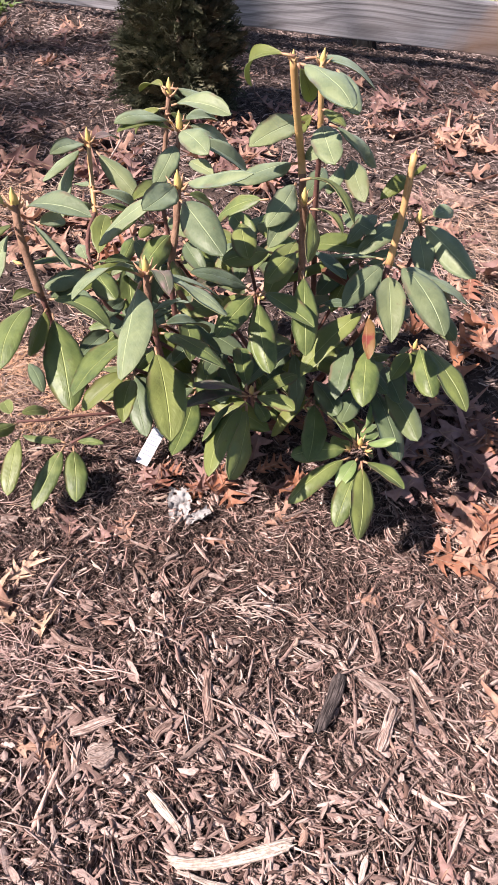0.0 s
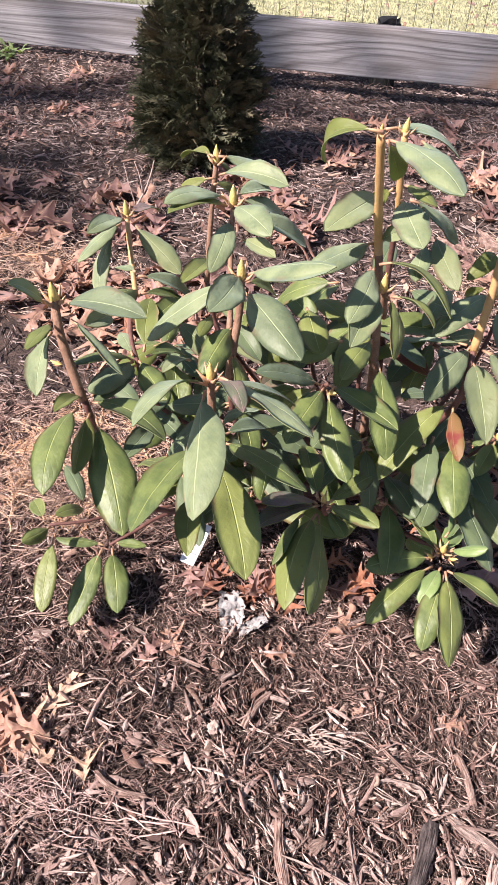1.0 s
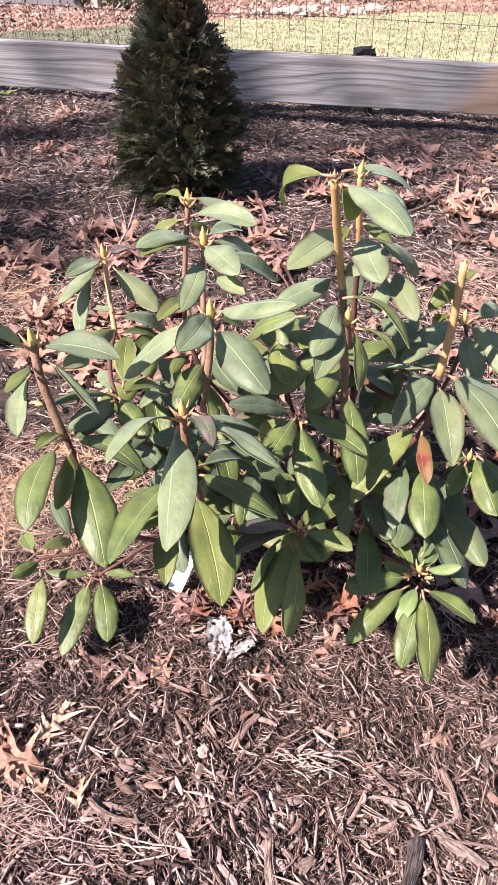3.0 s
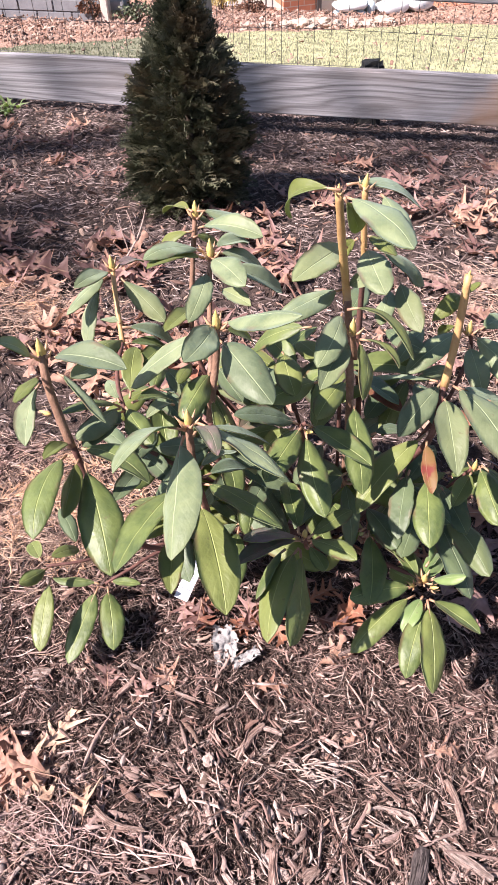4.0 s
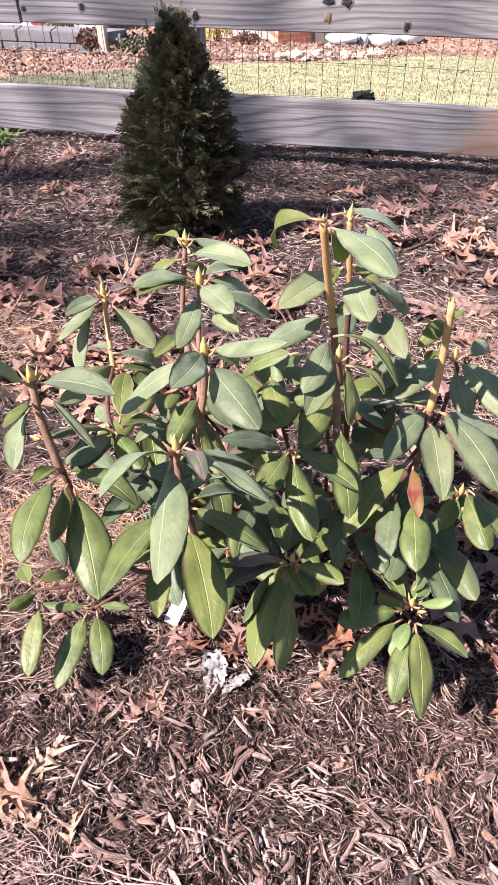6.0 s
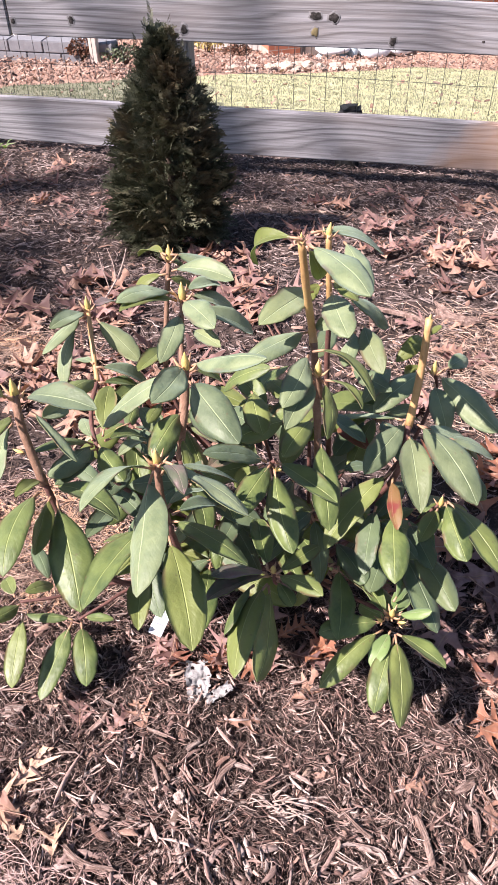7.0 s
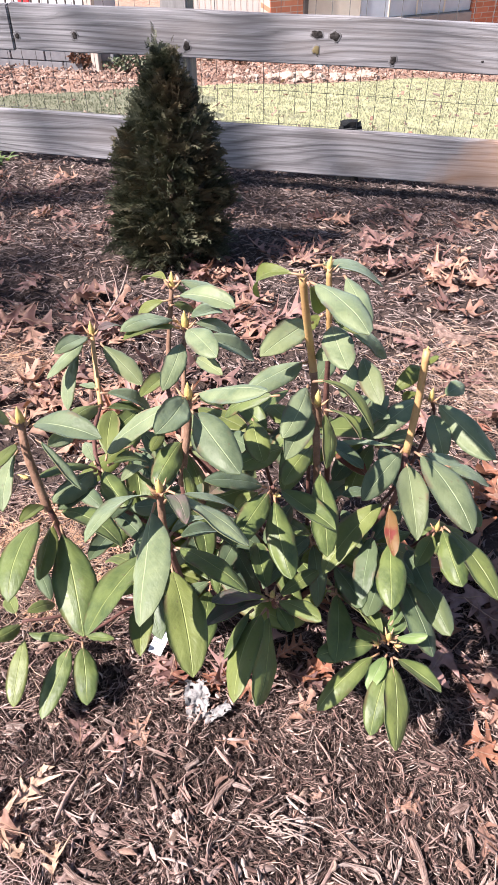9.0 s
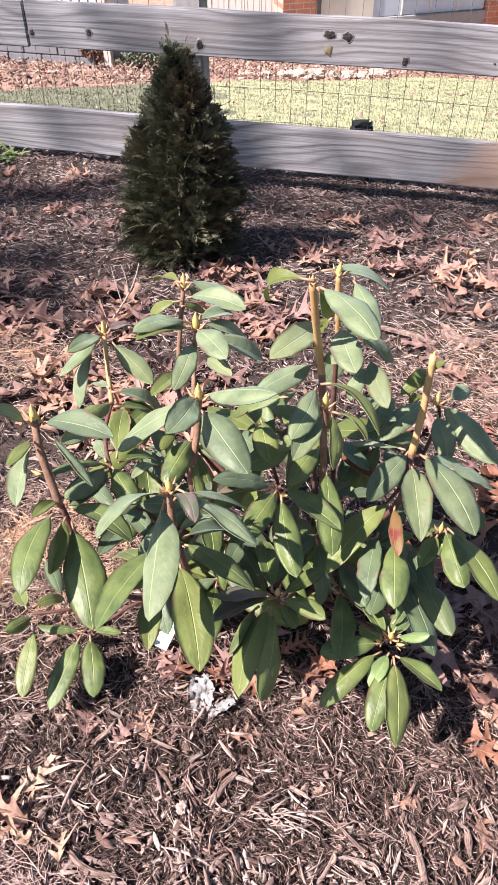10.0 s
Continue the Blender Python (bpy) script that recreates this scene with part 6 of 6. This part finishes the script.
for side, skin, words in ((~grey_side, GRASS, "thin pale green and straw-coloured winter lawn"), (grey_side, GREY_GRASS, "dull grey-green grass beside the leaf bed")):
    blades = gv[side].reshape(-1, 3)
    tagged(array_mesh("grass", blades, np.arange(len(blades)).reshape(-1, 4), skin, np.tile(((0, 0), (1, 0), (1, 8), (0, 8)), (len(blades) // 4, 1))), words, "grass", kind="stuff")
LITTER = chip_stuff("far_leaves", (0.26, 0.135, 0.10), (0.44, 0.28, 0.21), (0.16, 0.085, 0.065), (0.58, 0.42, 0.34), (0.08, 0.05, 0.045))
tagged(shreds("leaf_litter", 26000, (-6.0, 2.4, 2.0, 10.5), (0.02, 0.08), (0.015, 0.045), 0.012, LITTER, 0.05, 0.7, 0.5, 41,
               lambda a, b: 0.9 if b > bed_edge(a) else 0.012), "dry leaf litter on the bed beyond the lawn", "leaf litter", kind="stuff")
tagged(shreds("lawn_leaves", 420, (-2.6, 1.6, 1.0, 5.0), (0.02, 0.06), (0.012, 0.03), 0.008, LITTER, 0.03, 0.6, 0.4, 43,
               lambda a, b: 0.12 + 0.6 * math.exp(-((a + 1.9) / 0.7) ** 2)), "scattered dry leaves on the lawn", "leaf litter", kind="stuff")

# black lump just behind the low board
BLACK = plain("black_rubber", (0.012, 0.012, 0.013), (0.035, 0.033, 0.032), scale=60, rough=0.8, bump=0.6)
bm = block((0.088, 0.075, 0.25), 0.014)
bmesh.ops.subdivide_edges(bm, edges=bm.edges[:], cuts=3, use_grid_fill=True)
for v in bm.verts:
    v.co += 0.016 * noise.noise_vector(v.co * 22) + Vector((0, 0, 0.16 * v.co.x if v.co.z > 0.1 else 0.0))
clod = tagged(part("stump", bm, BLACK, None), "short black charred stump on the grass behind the fence", "stump")
clod.matrix_basis = pose(-0.163, 0.64, -0.107, 0, 0, 12)

# house front at the end of the yard, set at an angle to the fence
FRONT = Matrix.Translation((-1.74, 9.32, -2.18)) @ Matrix.Rotation(radians(30), 4, "Z")


def brick_skin():
    n = Nodes("red_brick", 0.9, 0.0, 0.3)
    b = n.tree.nodes.new("ShaderNodeTexBrick")
    b.offset = 0.5
    n.put(b.inputs["Vector"], n.node("Mapping", Vector=n.tree.nodes.new("ShaderNodeTexCoord").outputs["Object"], Rotation=(radians(90), 0, 0)).outputs[0])
    for key, value in (("Scale", 1.0), ("Mortar Size", 0.006), ("Brick Width", 0.21), ("Row Height", 0.075), ("Color1", (0.42, 0.145, 0.085, 1)), ("Color2", (0.50, 0.20, 0.12, 1)), ("Mortar", (0.45, 0.36, 0.30, 1))):
        n.put(b.inputs[key], value)
    n.colour(n.mix(0.35, b.outputs[0], n.ramp(n.noise(9, 4), (0.3, (0.6,)), (0.7, (1.0,))), "MULTIPLY"))
    return n.bump(b.outputs[1], -0.4, 0.006).material


BRICK = brick_skin()
CREAM = plain("cream_render", (0.62, 0.55, 0.46), (0.70, 0.63, 0.54), scale=4, rough=0.85, bump=0.2)
GREY_BLUE = plain("pale_blue_grey_panel", (0.42, 0.46, 0.54), (0.52, 0.56, 0.64), scale=3, rough=0.4, bump=0.1)
GREY = plain("grey_sill", (0.24, 0.23, 0.22), (0.32, 0.30, 0.29), scale=8, rough=0.8, bump=0.2)
DARK_PIPE = plain("dark_pipe", (0.06, 0.05, 0.05), (0.10, 0.085, 0.08), scale=20, rough=0.5, bump=0.1)
house = thing("house", "red brick house front with cream render and grey-blue panels", "house")
house.matrix_basis = FRONT


def front(name, u0, u1, z0, z1, depth, proud, material, label=""):
    bm = block((u1 - u0, depth, z1 - z0), 0.006)
    bmesh.ops.translate(bm, verts=bm.verts, vec=((u0 + u1) / 2, depth / 2 - proud, (z0 + z1) / 2))
    return part(name, bm, material, house, label)


front("brick_pier", -0.31, 0.19, -0.5, 3.2, 0.4, 0.02, BRICK)
front("drainpipe", 0.192, 0.258, -0.3, 3.2, 0.08, 0.05, DARK_PIPE)
front("wall", 0.262, 1.10, -0.5, 3.2, 0.3, 0.0, CREAM, "cream rendered wall")
front("sill", 1.104, 2.955, -0.5, 0.56, 0.34, 0.05, GREY, "grey ledge below the panel")
front("panel", 1.104, 2.955, 0.565, 1.7, 0.3, -0.02, GREY_BLUE, "pale grey-blue panel")
for k in range(1, 4):
    front("mullion", 1.104 + 0.4628 * k - 0.012, 1.104 + 0.4628 * k + 0.012, 0.565, 1.7, 0.02, 0.0, CREAM)
front("lintel", 1.104, 2.955, 1.705, 3.2, 0.32, 0.0, BRICK)
front("brick_pier", 2.96, 5.6, -0.5, 3.2, 0.4, 0.02, BRICK)
front("low_brick_edge", 1.95, 5.6, -0.5, 0.02, 0.3, 0.42, BRICK)
bm = block((6.4, 2.5, 0.15), 0.01)
bmesh.ops.translate(bm, verts=bm.verts, vec=(2.6, 0.8, 3.28))
part("roof", bm, GREY, house)

SACK = plain("pale_sack", (0.50, 0.54, 0.56), (0.68, 0.70, 0.72), (0.60, 0.58, 0.58), scale=9, rough=0.6, bump=0.4)
SACK_BLUE = plain("blue_sack", (0.36, 0.45, 0.50), (0.52, 0.60, 0.64), scale=9, rough=0.6, bump=0.4)


def sack(u, out, z, size, material, label, seed):
    """A filled bag, bulging between flattened, sewn ends."""
    bm = bmesh.new()
    bmesh.ops.create_uvsphere(bm, u_segments=24, v_segments=14, radius=1.0)
    for v in bm.verts:
        x, y, zz = v.co
        k = abs(x) ** 3
        v.co = Vector((size[0] * 0.5 * math.copysign(abs(x) ** 0.7, x), size[1] * 0.5 * math.copysign(abs(y) ** 0.6, y), size[2] * 0.5 * math.copysign(abs(zz) ** 0.7, zz) * (1 - 0.6 * k)))
        v.co.z += 0.02 * noise.noise(v.co * 7 + Vector((seed, 0, 0)))
    for f in bm.faces:
        f.smooth = True
    ob = part("sack", bm, material, None)
    ob.matrix_basis = FRONT @ pose(u, out, z + size[2] / 2, 0, 0, seed * 3 - 6)
    return tagged(ob, label, "sack", "sacks by the house")


sack(0.55, -0.35, 0.0, (0.50, 0.34, 0.12), SACK_BLUE, "full pale blue sack lying flat by the house", 1)
sack(0.56, -0.35, 0.12, (0.50, 0.34, 0.11), SACK, "full white sack lying on another sack", 2)
sack(0.87, -0.3, 0.0, (0.13, 0.3, 0.22), SACK_BLUE, "pale blue sack standing upright by the house", 3)
sack(1.22, -0.35, 0.0, (0.50, 0.34, 0.17), SACK, "full white sack leaning by the house", 4)
sack(1.64, -0.35, 0.0, (0.42, 0.34, 0.20), SACK, "full white sack slumped by the house", 5)

# stones edging the bed
STONE = plain("field_stone", (0.26, 0.19, 0.15), (0.40, 0.31, 0.25), (0.50, 0.41, 0.34), scale=10, rough=0.9, bump=0.6)
r = random.Random(15)
for k in range(9):
    x = -1.75 + 0.16 * k
    y = bed_edge(x) + 0.3 + r.uniform(-0.1, 0.2)
    ob = crumple("stone", (x, y, ground_height(x, y) + 0.03), r.uniform(0.07, 0.13), STONE, "rough pale edging stone beside the lawn", k + 1, (1.1, 0.8, 0.5))
    tagged(ob, category="stone", group="edging stones")

# left end of the yard: low block wall, railing, shrubs, post
BLOCKS = plain("grey_block", (0.15, 0.15, 0.165), (0.22, 0.22, 0.235), scale=8, rough=0.9, bump=0.4)
low_wall = thing("retaining_wall", "low grey concrete block wall beyond the lawn", "wall")
for k in range(7):
    for j in range(2):
        bm = block((0.392, 0.2, 0.115), 0.008)
        ob = part("block", bm, BLOCKS, low_wall)
        ob.matrix_basis = pose(-5.9 + 0.4 * k + 0.2 * j, 5.9, -1.33 + 0.12 * j)
rail = thing("railing", "black metal railing on the low wall", "railing")
bm = block((3.2, 0.03, 0.03), 0.004)
top_rail = part("rail", bm, DARK_PIPE, rail)
top_rail.matrix_basis = pose(-4.8, 6.1, -0.62)
bar = None
for k in range(30):
    if bar is None:
        bm = block((0.016, 0.016, 0.52), 0.002)
        bar = part("bar", bm, DARK_PIPE, rail)
        ob = bar
    else:
        ob = new("bar", bar.data)
        ob.parent = rail
    ob.matrix_basis = pose(-6.3 + 0.1 * k, 6.1, -0.9)


def bush(name, at, wide, high, material, label, seed, n=420):
    """Twigs in a loose mass of small leaves."""
    r = random.Random(seed)
    ob = thing(name, label, "shrub")
    vv, ff, tv_all, tf_all = [], [], [], []
    for k in range(12):
        a = r.uniform(0, 6.283)
        end = Vector((math.cos(a) * wide * 0.4 * r.random(), math.sin(a) * wide * 0.4 * r.random(), high * r.uniform(0.6, 1.0)))
        tv, tf = tube([Vector((0, 0, -0.03)), end * 0.5 + Vector((0.02, 0, 0)), end], [0.012, 0.008, 0.003], 5)
        tf_all += [tuple(q + len(tv_all) for q in g) for g in tf]
        tv_all += tv
    stems = mesh_object("stems", tv_all, tf_all, BARK, ob)
    for k in range(n):
        a, e, d = r.uniform(0, 6.283), r.uniform(-0.2, 1), r.random() ** 0.4
        p = Vector((math.cos(a) * math.sqrt(max(0, 1 - e * e)) * wide / 2 * d, math.sin(a) * math.sqrt(max(0, 1 - e * e)) * wide / 2 * d, high * (0.45 + 0.5 * e * d)))
        u = Vector((r.gauss(0, 1), r.gauss(0, 1), r.gauss(0, 1))).normalized() * r.uniform(0.02, 0.045)
        s = u.orthogonal().normalized() * 0.014
        vv += [p, p + u * 0.5 + s, p + u, p + u * 0.5 - s]
        ff.append((4 * k, 4 * k + 1, 4 * k + 2, 4 * k + 3))
    mesh_object("foliage", vv, ff, material, ob)
    ob.matrix_basis = pose(*at)
    return ob


RUST_BUSH = chip_stuff("rusty_leaves", (0.12, 0.06, 0.04), (0.22, 0.11, 0.07), (0.08, 0.05, 0.035))
GREEN_BUSH = chip_stuff("grey_green_leaves", (0.07, 0.10, 0.05), (0.13, 0.16, 0.09), (0.20, 0.20, 0.14))
YELLOW_BUSH = chip_stuff("yellow_leaves", (0.52, 0.38, 0.12), (0.60, 0.46, 0.18), (0.42, 0.34, 0.12), share=0.2)
bush("dead_bush", (-3.46, 5.80, -1.34), 0.30, 0.24, RUST_BUSH, "dark rust-brown dead bush by the low wall", 1)
bush("low_bush", (-3.02, 5.85, -1.36), 0.45, 0.20, GREEN_BUSH, "low grey-green bush on the leaf bed", 2)
bush("low_bush", (-2.72, 6.0, -1.38), 0.32, 0.18, GREEN_BUSH, "small grey-green bush on the leaf bed", 3)
bush("yellow_bush", (-4.05, 6.4, -1.48), 0.45, 0.45, YELLOW_BUSH, "bright yellow bush behind the low wall", 4)
bush("grass_clump", (-2.85, 8.9, -2.08), 0.5, 0.4, YELLOW_BUSH, "dry yellow ornamental grass clump by the house", 5)
bush("grass_clump", (-2.35, 8.6, -2.0), 0.4, 0.2, RUST_BUSH, "withered brown grass clump by the house", 6)
PALE_POST = plain("pale_post", (0.50, 0.42, 0.37), (0.60, 0.52, 0.46), scale=10, rough=0.8, bump=0.3)
bm = block((0.085, 0.085, 1.1), 0.006)
ob = tagged(part("wooden_post", bm, PALE_POST, None), "pale wooden post at the edge of the leaf bed", "post")
ob.matrix_basis = pose(-3.29, 5.76, -0.8)
PICKET = plain("bleached_picket", (0.40, 0.37, 0.35), (0.54, 0.50, 0.47), scale=9, stretch=(4, 4, 0.5), rough=0.85, bump=0.5)
pickets = thing("picket_fence", "bleached grey wooden picket fence by the house", "fence")
picket = None
for k in range(13):
    if picket is None:
        bm = block((0.082, 0.02, 1.7), 0.004)
        picket = part("picket", bm, PICKET, pickets)
        ob = picket
    else:
        ob = new("picket", picket.data)
        ob.parent = pickets
    ob.matrix_basis = pose(-3.19 + 0.09 * k, 9.62, -1.3)
bm = block((1.2, 0.03, 0.09), 0.004)
ob = part("rail", bm, PICKET, pickets)
ob.matrix_basis = pose(-2.65, 9.66, -1.0)
shed = thing("shed", "white shed side with a red door edge at the yard's end", "shed")
bm = block((1.7, 1.2, 2.2), 0.01)
ob = part("wall", bm, plain("white_siding", (0.66, 0.69, 0.74), (0.76, 0.78, 0.82), scale=3, rough=0.7, bump=0.2), shed)
ob.matrix_basis = pose(-5.75, 10.2, -1.1)
bm = block((0.18, 0.04, 1.9), 0.006)
ob = part("red_panel", bm, plain("red_paint", (0.52, 0.04, 0.05), (0.60, 0.06, 0.07), scale=5, rough=0.5, bump=0.1), shed, "red painted panel")
ob.matrix_basis = pose(-5.93, 9.58, -1.1)
bm = block((0.5, 0.1, 1.9), 0.01)
ob = part("grey_panel", bm, GREY, shed, "grey boarded side")
ob.matrix_basis = pose(-3.52, 9.7, -1.1)
